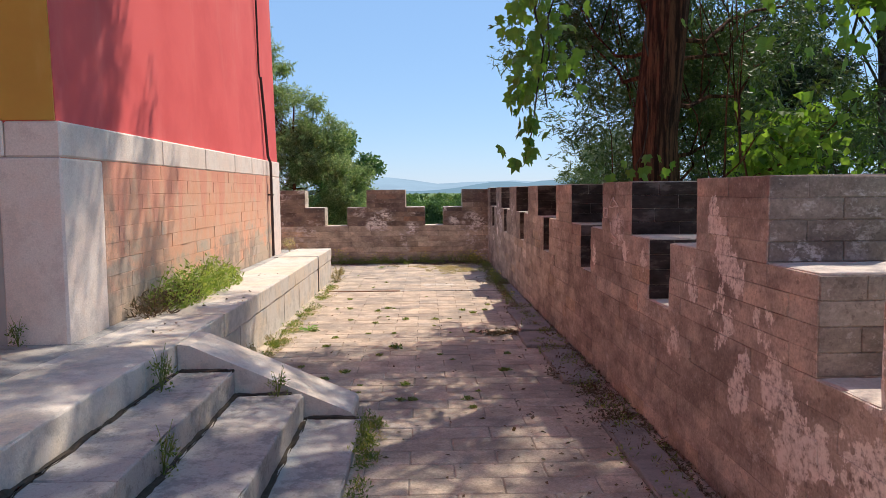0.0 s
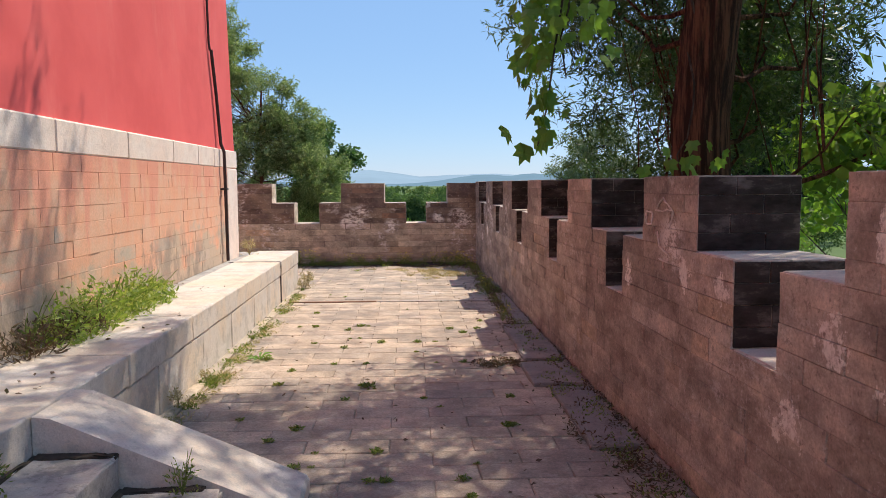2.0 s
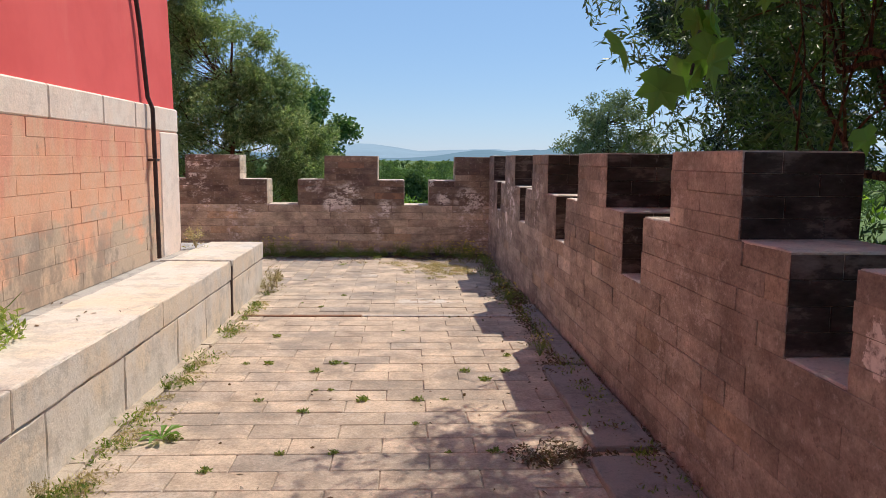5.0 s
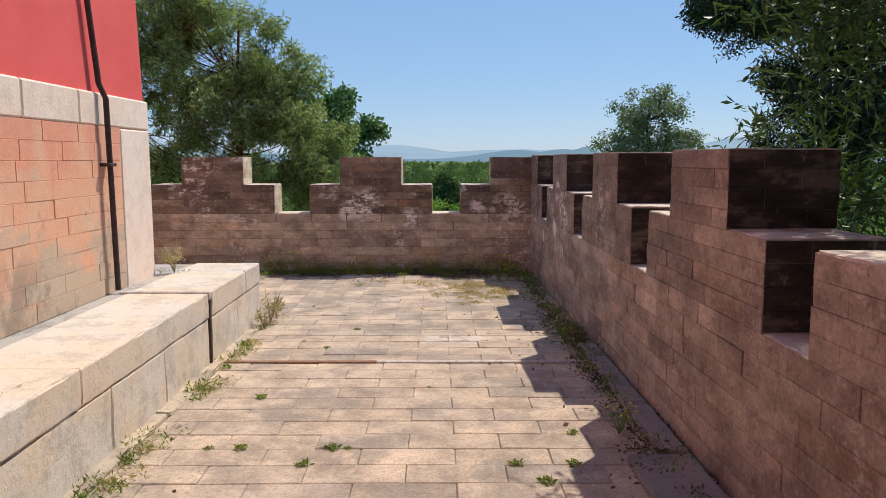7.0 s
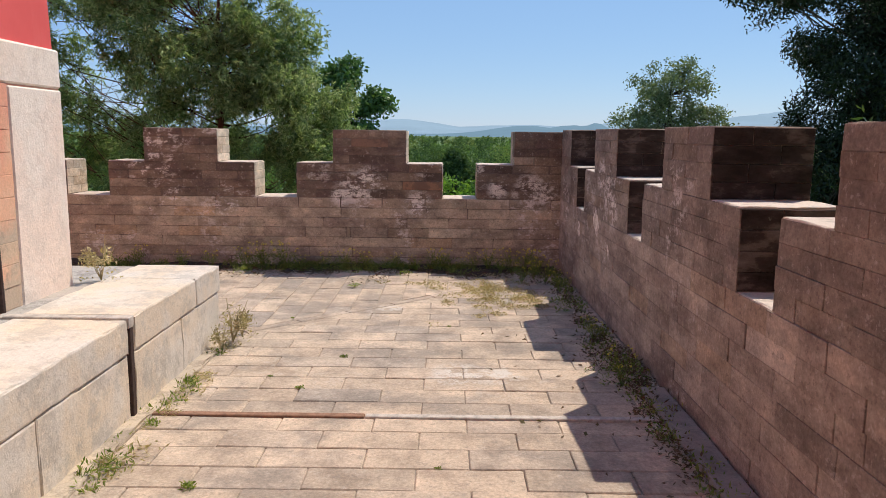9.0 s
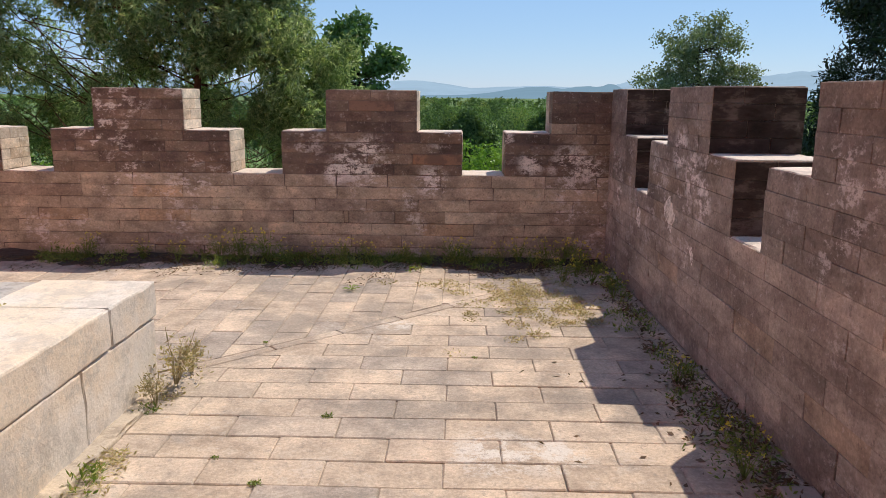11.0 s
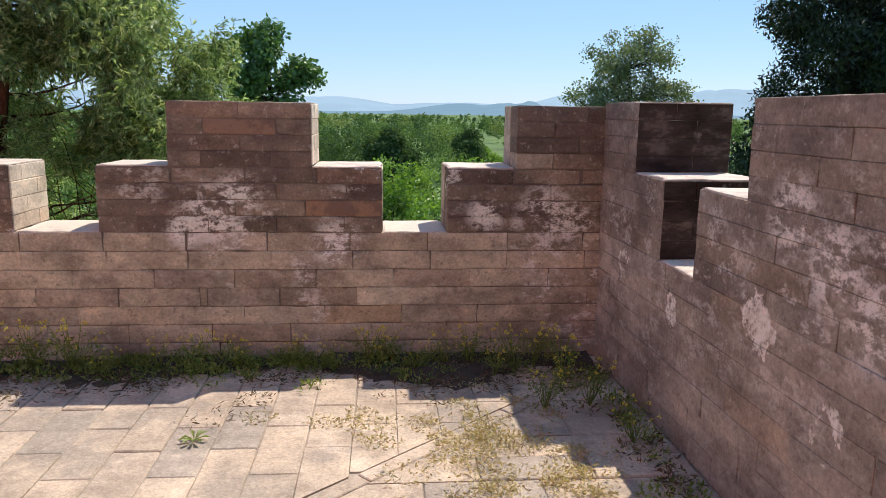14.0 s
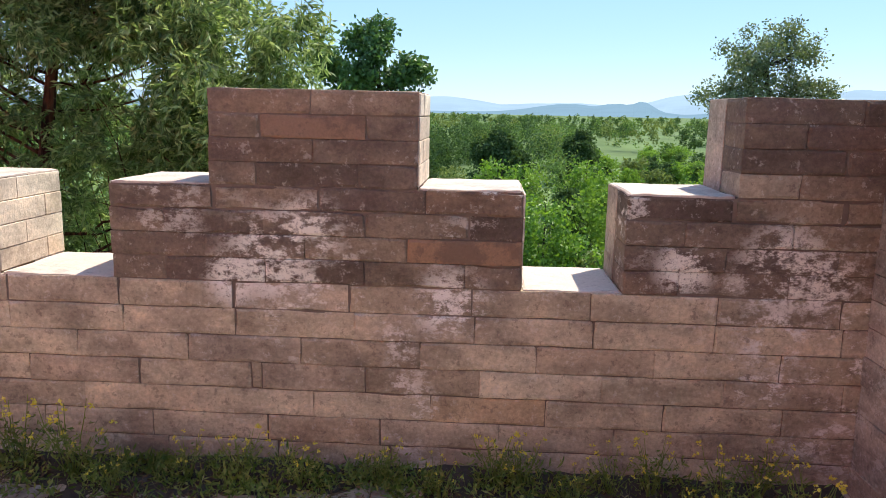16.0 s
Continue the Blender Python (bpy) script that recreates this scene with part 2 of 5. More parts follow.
def stone_material(name, tone, warm, dark, grain=1.0):
    n = Nodes(name, 0.8, 0.3)
    c = n.mix(n.mask(n.noise(1.6, 6, 0.65), 0.42, 0.6), tone, warm)
    c = n.mix(n.math("MULTIPLY", n.mask(n.noise(4.5, 8, 0.76, seed=3.0), 0.49, 0.6), 0.6), c, dark)
    speck = n.noise(28, 6, 0.72, seed=5.0)
    c = n.mix(n.math("MULTIPLY", n.mask(speck, 0.57, 0.64), 0.45), c, dark)
    fine = n.noise(90, 4, 0.7)
    c = n.mix(0.35 * grain, c, n.ramp(fine, [(0.3, (0.65, 0.65, 0.65)), (0.7, (1.25, 1.25, 1.25))]), "MULTIPLY")
    return n.done(c, n.bump(speck, 0.5, 0.006, n.bump(n.noise(7, 6, 0.7), 0.6, 0.014)))


M_MARBLE = stone_material("platform_stone", (0.68, 0.61, 0.54), (0.71, 0.585, 0.46), (0.46, 0.41, 0.36))
M_BAND = stone_material("band_stone", (0.88, 0.755, 0.66), (0.89, 0.71, 0.60), (0.74, 0.60, 0.51))
M_FOOT = stone_material("footing_rubble", (0.46, 0.38, 0.30), (0.58, 0.46, 0.34), (0.24, 0.19, 0.15))
M_STEP = stone_material("step_stone", (0.44, 0.41, 0.38), (0.46, 0.40, 0.35), (0.20, 0.185, 0.175))
M_KERB = stone_material("kerb_stone", (0.27, 0.24, 0.22), (0.32, 0.27, 0.23), (0.16, 0.145, 0.135))
M_CAP = stone_material("coping_lime", (0.60, 0.51, 0.44), (0.66, 0.55, 0.47), (0.36, 0.30, 0.26))

M_LIME = stone_material("lime_wash", (0.74, 0.64, 0.56), (0.78, 0.67, 0.58), (0.50, 0.42, 0.36))


def plaster(name, tone, deep, pale):
    n = Nodes(name, 0.88, 0.2)
    c = n.mix(n.mask(n.noise(0.9, 6, 0.6), 0.38, 0.68), tone, deep)
    c = n.mix(n.math("MULTIPLY", n.mask(n.noise(2.2, 6, 0.7, (1, 1, 0.25), 5.0), 0.53, 0.75), 0.45), c, pale)
    return n.done(c, n.bump(n.noise(120, 3, 0.6), 0.2, 0.002, n.bump(n.noise(2.5, 4, 0.5), 0.3, 0.02)))


M_RED = plaster("red_plaster", (0.84, 0.145, 0.14), (0.76, 0.118, 0.115), (0.86, 0.23, 0.21))
M_YELLOW = plaster("ochre_plaster", (0.70, 0.38, 0.08), (0.62, 0.32, 0.07), (0.74, 0.45, 0.15))
M_PALE = plaster("pale_plaster", (0.50, 0.45, 0.40), (0.44, 0.39, 0.35), (0.56, 0.52, 0.47))


def plain(name, colour, rough=0.8, metal=0.0, scale=25):
    n = Nodes(name, rough, 0.3)
    n.b.inputs["Metallic"].default_value = metal
    c = n.mix(n.mask(n.noise(scale, 5, 0.7), 0.35, 0.7), colour, tuple(v * 0.6 for v in colour))
    return n.done(c, n.bump(n.noise(scale * 4, 4, 0.7), 0.3, 0.003))


M_MORTAR = plain("mortar", (0.22, 0.165, 0.135), 0.95, 0.0, 4.5)
M_MORTAR_PALE = plain("pale_mortar", (0.34, 0.265, 0.22), 0.95, 0.0, 4.5)
M_BURNT = stone_material("burnt_brick", (0.33, 0.195, 0.12), (0.28, 0.175, 0.12), (0.13, 0.09, 0.07))
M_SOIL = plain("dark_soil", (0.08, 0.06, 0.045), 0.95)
M_DIRT = plain("bedding_soil", (0.40, 0.33, 0.265), 0.95)
M_PIPE = plain("iron_pipe", (0.075, 0.045, 0.04), 0.6, 0.2)
M_STRIP = plain("conductor_strip", (0.60, 0.53, 0.47), 0.7, 0.1)
M_RUST = plain("rust", (0.34, 0.19, 0.125), 0.85, 0.1)
M_GROUND = plain("meadow", (0.12, 0.19, 0.055), 0.95, 0, 0.03)


def leaf_material(name, a, b, c, glow=0.3, gloss=0.45, patch=1.2, deep=0.6, tint=(1.5, 1.6, 0.7)):
    n = Nodes(name, gloss, 0.3)
    col = n.ramp(n.island, [(0.0, a), (0.5, b), (1.0, c)])
    col = n.mix(0.5, col, n.ramp(n.noise(patch, 3), [(0.3, (deep, deep, deep)), (0.7, (1.4, 1.35, 1.3))]), "MULTIPLY")
    n.done(col)
    tr = n.t.nodes.new("ShaderNodeBsdfTranslucent")
    bright = n.mix(1.0, col, tint, "MULTIPLY")
    n.link(bright, tr.inputs["Color"])
    mx = n.t.nodes.new("ShaderNodeMixShader")
    mx.inputs[0].default_value = glow
    n.link(n.b.outputs[0], mx.inputs[1])
    n.link(tr.outputs[0], mx.inputs[2])
    n.link(mx.outputs[0], n.t.nodes["Material Output"].inputs["Surface"])
    return n.mat


L_CEDAR = leaf_material("cedar_needles", (0.042, 0.078, 0.036), (0.062, 0.112, 0.045), (0.10, 0.16, 0.06), 0.22)
L_PINE = leaf_material("pine_needles", (0.013, 0.024, 0.012), (0.02, 0.037, 0.017), (0.034, 0.054, 0.025), 0.1)
L_WILLOW = leaf_material("cypress_sprays", (0.10, 0.165, 0.065), (0.22, 0.31, 0.13), (0.52, 0.60, 0.34), 0.45, 0.45, 2.6, 0.25, (1.4, 1.5, 0.85))
L_OAK = leaf_material("oak_leaves", (0.064, 0.134, 0.054), (0.090, 0.180, 0.064), (0.134, 0.234, 0.082), 0.2)
L_PALE = leaf_material("acacia_leaves", (0.12, 0.165, 0.095), (0.18, 0.23, 0.135), (0.28, 0.33, 0.21), 0.25)
L_SHRUB = leaf_material("shrub_leaves", (0.15, 0.22, 0.05), (0.26, 0.35, 0.09), (0.44, 0.48, 0.18), 0.4)
L_BRIGHT = leaf_material("bright_leaves", (0.109, 0.207, 0.038), (0.153, 0.273, 0.049), (0.207, 0.339, 0.066), 0.35)
L_VINE = leaf_material("vine_leaves", (0.075, 0.165, 0.04), (0.12, 0.235, 0.055), (0.20, 0.34, 0.085), 0.45)
L_MAPLE = leaf_material("maple_leaves", (0.085, 0.17, 0.035), (0.14, 0.25, 0.05), (0.25, 0.38, 0.085), 0.45)
L_WOOD = leaf_material("forest_leaves", (0.085, 0.15, 0.05), (0.13, 0.21, 0.07), (0.18, 0.28, 0.09), 0.3, 0.95, 0.3, 0.6)
L_WOOD_DARK = leaf_material("pine_wood_leaves", (0.05, 0.09, 0.036), (0.075, 0.13, 0.05), (0.11, 0.18, 0.065), 0.25, 0.95, 0.3, 0.5)
L_WOOD_OLIVE = leaf_material("olive_wood_leaves", (0.13, 0.17, 0.06), (0.18, 0.225, 0.085), (0.24, 0.29, 0.115), 0.3, 0.95, 0.3, 0.6)
L_WOOD_BRIGHT = leaf_material("light_wood_leaves", (0.12, 0.21, 0.04), (0.17, 0.285, 0.055), (0.24, 0.36, 0.085), 0.35, 0.95, 0.3, 0.7)
L_WEED = leaf_material("weed_leaves", (0.09, 0.14, 0.035), (0.17, 0.23, 0.06), (0.32, 0.33, 0.12), 0.38)
L_DRY = leaf_material("dry_weed_leaves", (0.33, 0.26, 0.16), (0.50, 0.41, 0.27), (0.36, 0.32, 0.19), 0.28)
L_DEAD = leaf_material("dead_vine_leaves", (0.10, 0.06, 0.035), (0.16, 0.10, 0.06), (0.12, 0.11, 0.05), 0.15)
L_FLOWER = leaf_material("yellow_petals", (0.62, 0.52, 0.06), (0.70, 0.60, 0.08), (0.72, 0.66, 0.2), 0.3)


def bark(name, a, b):
    n = Nodes(name, 0.95, 0.15)
    s = n.noise(20, 7, 0.75, (1, 1, 0.08))
    return n.done(n.mix(n.mask(s, 0.42, 0.6), a, b), n.bump(s, 1.0, 0.06))


B_RED = bark("red_bark", (0.04, 0.018, 0.013), (0.19, 0.085, 0.05))
B_GREY = bark("grey_bark", (0.045, 0.036, 0.03), (0.12, 0.095, 0.08))


def hazy_hill_material(name, low, strength):
    # Distance haze is put into the colour: a blue tone that glows by itself.
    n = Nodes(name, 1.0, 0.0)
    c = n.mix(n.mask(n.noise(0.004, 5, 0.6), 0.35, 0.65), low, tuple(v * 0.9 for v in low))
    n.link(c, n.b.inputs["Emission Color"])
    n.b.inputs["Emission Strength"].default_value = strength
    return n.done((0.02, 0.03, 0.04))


M_HILL = hazy_hill_material("far_hills", (0.37, 0.55, 0.76), 1.0)
M_HILL_NEAR = hazy_hill_material("nearer_hills", (0.20, 0.345, 0.49), 1.0)

# ---------------------------------------------------------------- mesh helpers
rng = np.random.default_rng(7)


def mesh_of(name, verts, faces, mat):
    me = bpy.data.meshes.new(name)
    me.from_pydata([tuple(v) for v in verts], [], [tuple(f) for f in faces])
    me.materials.append(mat)
    me.update()
    return me


def quads_mesh(name, verts, mat, smooth=False):
    """A mesh of separate quads from an array of shape (n, 4, 3)."""
    n = len(verts)
    me = bpy.data.meshes.new(name)
    me.vertices.add(n * 4)
    me.vertices.foreach_set("co", np.asarray(verts, np.float32).ravel())
    me.loops.add(n * 4)
    me.loops.foreach_set("vertex_index", np.arange(n * 4, dtype=np.int32))
    me.polygons.add(n)
    me.polygons.foreach_set("loop_start", np.arange(0, n * 4, 4, dtype=np.int32))
    me.materials.append(mat)
    me.update(calc_edges=True)
    me.validate()
    return me


def part(name, mesh, parent, label="", m=None, kind=""):
    ob = new(name, mesh)
    ob.parent = parent
    if m is not None:
        ob.matrix_basis = m
    return tagged(ob, label, "", "", kind)


def box_data(size, c=0.006, jit=0.0, r=None):
    """A box centred at the origin with all its edges chamfered: verts and faces, 44 triangles."""
    h = [s / 2 for s in size]
    verts, faces, key = [], [], {}
    for sx in (-1, 1):
        for sy in (-1, 1):
            for sz in (-1, 1):
                s = (sx, sy, sz)
                d = [(r.uniform(-jit, jit) if jit else 0.0) for _ in range(3)]
                for a in range(3):
                    p = [s[i] * (h[i] - (0 if i == a else c)) + d[i] for i in range(3)]
                    key[(s, a)] = len(verts)
                    verts.append(p)
    for a in range(3):
        b, d = (a + 1) % 3, (a + 2) % 3
        for s in (-1, 1):
            ring = []
            for u, v in ((-1, -1), (1, -1), (1, 1), (-1, 1)):
                k = [0, 0, 0]
                k[a], k[b], k[d] = s, u, v
                ring.append(key[(tuple(k), a)])
            faces.append(ring if s > 0 else ring[::-1])
        for u in (-1, 1):
            for v in (-1, 1):
                lo, hi = [0, 0, 0], [0, 0, 0]
                lo[a], hi[a] = -1, 1
                lo[b] = hi[b] = u
                lo[d] = hi[d] = v
                q = [key[(tuple(lo), b)], key[(tuple(hi), b)], key[(tuple(hi), d)], key[(tuple(lo), d)]]
                faces.append(q if u * v < 0 else q[::-1])
    for sx in (-1, 1):
        for sy in (-1, 1):
            for sz in (-1, 1):
                t = [key[((sx, sy, sz), a)] for a in range(3)]
                faces.append(t if sx * sy * sz > 0 else t[::-1])
    return verts, faces


class Bag:
    """Gathers many solids into one mesh."""

    def __init__(self):
        self.v, self.f = [], []

    def add(self, verts, faces, m=None):
        k = len(self.v)
        self.v += [tuple(m @ Vector(p)) for p in verts] if m is not None else [tuple(p) for p in verts]
        self.f += [tuple(i + k for i in f) for f in faces]

    def box(self, lo, hi, c=0.006):
        size = [b - a for a, b in zip(lo, hi)]
        v, f = box_data(size, min(c, min(size) * 0.4))
        self.add(v, f, Matrix.Translation([(a + b) / 2 for a, b in zip(lo, hi)]))

    def mesh(self, name, mat):
        return mesh_of(name, self.v, self.f, mat)


def box_mesh(name, lo, hi, mat, c=0.008):
    b = Bag()
    b.box(lo, hi, c)
    return b.mesh(name, mat)


def rough_mesh(name, lo, hi, mat, step=0.07, amp=0.003, chip=0.014, shift=0.0):
    """A worn stone block: a box of small faces, uneven, with chipped and rounded edges."""
    cut = []
    for a, b in zip(lo, hi):
        n = max(2, int((b - a) / step))
        e = min(0.012, (b - a) * 0.2)
        cut.append([a, a + e] + [a + (b - a) * i / n for i in range(1, n) if e * 1.5 < (b - a) * i / n < (b - a) - e * 1.5] + [b - e, b])
    verts, faces, key = [], [], {}

    def vert(p):
        k = tuple(round(c, 5) for c in p)
        if k not in key:
            key[k] = len(verts)
            on = [abs(c - l) < 1e-6 or abs(c - u) < 1e-6 for c, l, u in zip(p, lo, hi)]
            v = Vector(p)
            at = v + Vector((shift, shift, shift))
            w = noise.noise_vector(at * 6.0) * amp * 1.5 + noise.noise_vector(at * 23.0) * amp
            if sum(on) > 1:
                d = min(0.003, chip * 0.22) + chip * max(0.0, noise.noise(at * 7.0) + 0.6 * noise.noise(at * 19.0))
                for i in range(3):
                    if on[i]:
                        v[i] += d if abs(p[i] - lo[i]) < 1e-6 else -d
            verts.append(v + w)
        return key[k]

    for ax in range(3):
        u, v = (ax + 1) % 3, (ax + 2) % 3
        for side, c in ((-1, lo[ax]), (1, hi[ax])):
            for i in range(len(cut[u]) - 1):
                for j in range(len(cut[v]) - 1):
                    q = []
                    for ii, jj in ((i, j), (i + 1, j), (i + 1, j + 1), (i, j + 1)):
                        p = [0, 0, 0]
                        p[ax], p[u], p[v] = c, cut[u][ii], cut[v][jj]
                        q.append(vert(p))
                    faces.append(q if side > 0 else q[::-1])
    me = mesh_of(name, verts, faces, mat)
    me.polygons.foreach_set("use_smooth", [False] * len(me.polygons))
    return me


def prism_mesh(name, outline, lo, hi, mat, axis):
    """An outline in the plane across the axis ('x' or 'y'; the pairs are the other level axis and z), extruded from lo to hi."""
    bm = bmesh.new()
    rows = []
    for d in (lo, hi):
        rows.append([bm.verts.new((u, d, z) if axis == "y" else (d, u, z)) for u, z in outline])
    n = len(outline)
    bm.faces.new(rows[0])
    bm.faces.new(rows[1][::-1])
    for i in range(n):
        bm.faces.new((rows[0][i], rows[1][i], rows[1][(i + 1) % n], rows[0][(i + 1) % n]))
    bmesh.ops.recalc_face_normals(bm, faces=bm.faces)
    bmesh.ops.triangulate(bm, faces=[f for f in bm.faces if len(f.verts) > 4])
    me = bpy.data.meshes.new(name)
    bm.to_mesh(me)
    bm.free()
    me.materials.append(mat)
    return me


def tube(points, radii, seg=8, wob=0.0, r=None):
    """Verts and faces of a tapered tube along points."""
    verts, faces = [], []
    pts = [Vector(p) for p in points]
    for i, p in enumerate(pts):
        d = (pts[min(i + 1, len(pts) - 1)] - pts[max(i - 1, 0)]).normalized()
        side = d.orthogonal().normalized() if abs(d.z) < 0.9 else d.cross(Vector((0, 1, 0))).normalized()
        up = d.cross(side)
        for k in range(seg):
            a = 2 * math.pi * k / seg
            w = 1 + (r.uniform(-wob, wob) if wob else 0)
            verts.append(p + (side * math.cos(a) + up * math.sin(a)) * radii[i] * w)
    for i in range(len(pts) - 1):
        for k in range(seg):
            a, b = i * seg + k, i * seg + (k + 1) % seg
            faces.append((a, b, b + seg, a + seg))
    faces.append(tuple(range(seg))[::-1])
    faces.append(tuple((len(pts) - 1) * seg + k for k in range(seg)))
    return verts, faces


def bent(a, b, n, sag, r):
    """Points of a bough from a to b, bowed and uneven."""
    a, b = Vector(a), Vector(b)
    out = []
    for i in range(n + 1):
        f = i / n
        p = a.lerp(b, f)
        p.z += sag * math.sin(math.pi * f)
        if 0 < i < n:
            p += Vector([r.uniform(-1, 1) for _ in range(3)]) * (b - a).length * 0.035
        out.append(p)
    return out


def leaf_quads(centres, per, spread, length, width, droop=0.0, g=rng, fold=0.25, spray=1):
    """Leaves scattered round clump centres: quads with a slight fold, of shape (n, 4, 3)."""
    c = np.repeat(np.asarray(centres, float), per, axis=0)
    n = len(c)
    sp = np.repeat(np.broadcast_to(np.asarray(spread, float), (len(centres),)), per)[:, None]
    p = c + np.clip(g.normal(0, 0.45, (n, 3)), -0.75, 0.75) * sp
    d = g.normal(0, 1, (n, 3))
    if spray > 1:
        k = -(-n // spray)
        first = np.repeat(np.arange(k) * spray, spray)[:n]
        way = d[first]
        way /= np.linalg.norm(way, axis=1)[:, None]
        along = np.tile(np.linspace(0, 1, spray), k)[:n, None]
        p = p[first] + way * along * length * 1.6
        d = way * 1.3 + d * 0.55
    d[:, 2] -= droop * 2
    d /= np.linalg.norm(d, axis=1)[:, None]
    s = np.cross(d, g.normal(0, 1, (n, 3)))
    s /= np.linalg.norm(s, axis=1)[:, None] + 1e-9
    nn = np.cross(d, s)
    L = (length * g.uniform(0.6, 1.35, n))[:, None]
    W = (width * g.uniform(0.6, 1.35, n))[:, None]
    q = np.empty((n, 4, 3))
    q[:, 0] = p
    q[:, 1] = p + d * L * 0.5 + s * W * 0.5 + nn * W * fold
    q[:, 2] = p + d * L
    q[:, 3] = p + d * L * 0.5 - s * W * 0.5 + nn * W * fold
    return q


def fill(ellipsoids, g=rng, hollow=0.35, lump=0.0):
    """Clump centres inside ellipsoids (x, y, z, rx, ry, rz, count), more of them towards the skin."""
    out = []
    for x, y, z, rx, ry, rz, n in ellipsoids:
        d = g.normal(0, 1, (n, 3))
        d /= np.linalg.norm(d, axis=1)[:, None]
        rr = (hollow + (1 - hollow) * g.uniform(0, 1, n) ** 0.6)[:, None]
        c = np.array([x, y, z]) + d * rr * np.array([rx, ry, rz])
        if lump:
            k = max(1, n // 5)
            c = np.repeat(c[:k], 5, axis=0) + g.normal(0, 0.5, (k * 5, 3)) * lump * np.array([1, 1, 0.75])
        out.append(c)
    return np.concatenate(out)


def tree(name, label, base, top, radius, crown, leaf, leaves, bark_mat, boughs=26, wob=0.06, lean=(0, 0), seed=1, group="", thick=0.26, lump=0.0, spray=1):
    """A tree: tapered trunk, limbs that run out to the clumps, and a crown of leaves.
    leaf: (per clump, spread, length, width, droop)."""
    r = random.Random(seed)
    g = np.random.default_rng(seed)
    root = tagged(new(name), label, "tree", group)
    root.location = base
    bx, by, bz = base
    h = top - bz
    pts, rad = [], []
    for i in range(13):
        f = i / 12
        pts.append((lean[0] * f + r.uniform(-1, 1) * 0.012 * h * f, lean[1] * f + r.uniform(-1, 1) * 0.012 * h * f, h * f))
        rad.append(radius * (1.28 - 0.28 * min(1, f * 8)) * (1 - 0.86 * f))
    v, f = tube(pts, rad, 14, wob, r)
    part("trunk", mesh_of("trunk", v, f, bark_mat), root)
    cl = fill(crown, g, 0.35, lump) - np.array(base)
    order = list(range(len(cl)))
    r.shuffle(order)
    for i in order[:boughs]:
        e = cl[i]
        fz = min(0.93, max(0.12, (e[2] - 0.45 * math.hypot(e[0], e[1])) / h))
        k = fz * 12
        a = Vector(pts[int(k)]).lerp(Vector(pts[min(12, int(k) + 1)]), k - int(k))
        ra = max(0.012, radius * (1 - 0.86 * fz) * thick)
        line = bent(a, e, 6, -0.04 * h * 0.3, r)
        bag = Bag()
        v, f = tube(line, [ra * (1 - 0.85 * j / 6) for j in range(7)], 6)
        bag.add(v, f)
        for _ in range(3):
            j = r.randrange(2, 6)
            e2 = cl[r.choice(order)] * 0.35 + np.array(line[j]) * 0.65
            v, f = tube(bent(line[j], e2, 3, 0.0, r), [ra * 0.35, ra * 0.25, ra * 0.16, ra * 0.07], 5)
            bag.add(v, f)
        part("bough", bag.mesh("bough", bark_mat), root)
    per, spread, length, width, droop = leaf
    part("crown", quads_mesh("crown", leaf_quads(cl, per, spread, length, width, droop, g, 0.25, spray), leaves), root)
    return root


# ---------------------------------------------------------------- ground and distance
def ground_sheet():
    n, half = 60, 4200
    verts, faces = [], []
    for i in range(n + 1):
        for j in range(n + 1):
            u, v = (2 * i / n - 1), (2 * j / n - 1)
            x, y = half * u * abs(u) ** 1.6, half * v * abs(v) ** 1.6
            d = math.hypot(x, y)
            z = -7.0 + (noise.noise((x * 0.02, y * 0.02, 0)) * 0.6 if d > 30 else 0)
            verts.append((x, y, z))
    for i in range(n):
        for j in range(n):
            a = i * (n + 1) + j
            faces.append((a, a + n + 1, a + n + 2, a + 1))
    ob = new("ground", mesh_of("ground", verts, faces, M_GROUND))
    tagged(ob, "green meadow plain below the terrace running to the hills", "ground", kind="structure")


def hills(name, label, dist, spans, mat, base=-8):
    """A far range: spans of (middle azimuth, half width, height) in degrees and metres."""
    verts, faces, n = [], [], 260
    for i in range(n + 1):
        az = -60 + 120 * i / n
        z = 0.0
        for mid, wide, top in spans:
            k = (az - mid) / wide
            z = max(z, top * math.exp(-k * k))
        z *= 1 + 0.10 * noise.noise((az * 0.55, dist * 0.01, 2)) + 0.04 * noise.noise((az * 2.1, 3, 1))
        a = radians(az)
        for dd, zz in ((0, base), (dist * 0.1, base + (z - base) * 0.55), (dist * 0.22, z)):
            verts.append((math.sin(a) * (dist + dd), math.cos(a) * (dist + dd), zz))
    for i in range(n):
        for k in range(2):
            a = i * 3 + k
            faces.append((a, a + 3, a + 4, a + 1))
    tagged(new(name, mesh_of(name, verts, faces, mat)), label, "hills", kind="structure")


ground_sheet()
hills("backdrop_far_hills", "mountain range with pale blue haze painted in", 3200, [(-4, 6, 74), (15, 4.5, 104), (26, 9, 130), (-22, 10, 80), (45, 12, 110), (-45, 12, 90), (6, 9, 50)], M_HILL)
hills("backdrop_near_hills", "low hills at the edge of the plain with blue haze painted in", 2300, [(6, 3.6, 34), (11.2, 1.3, 46), (9.5, 3.0, 37), (20, 4, 26), (-14, 5, 20), (-30, 8, 24)], M_HILL_NEAR)


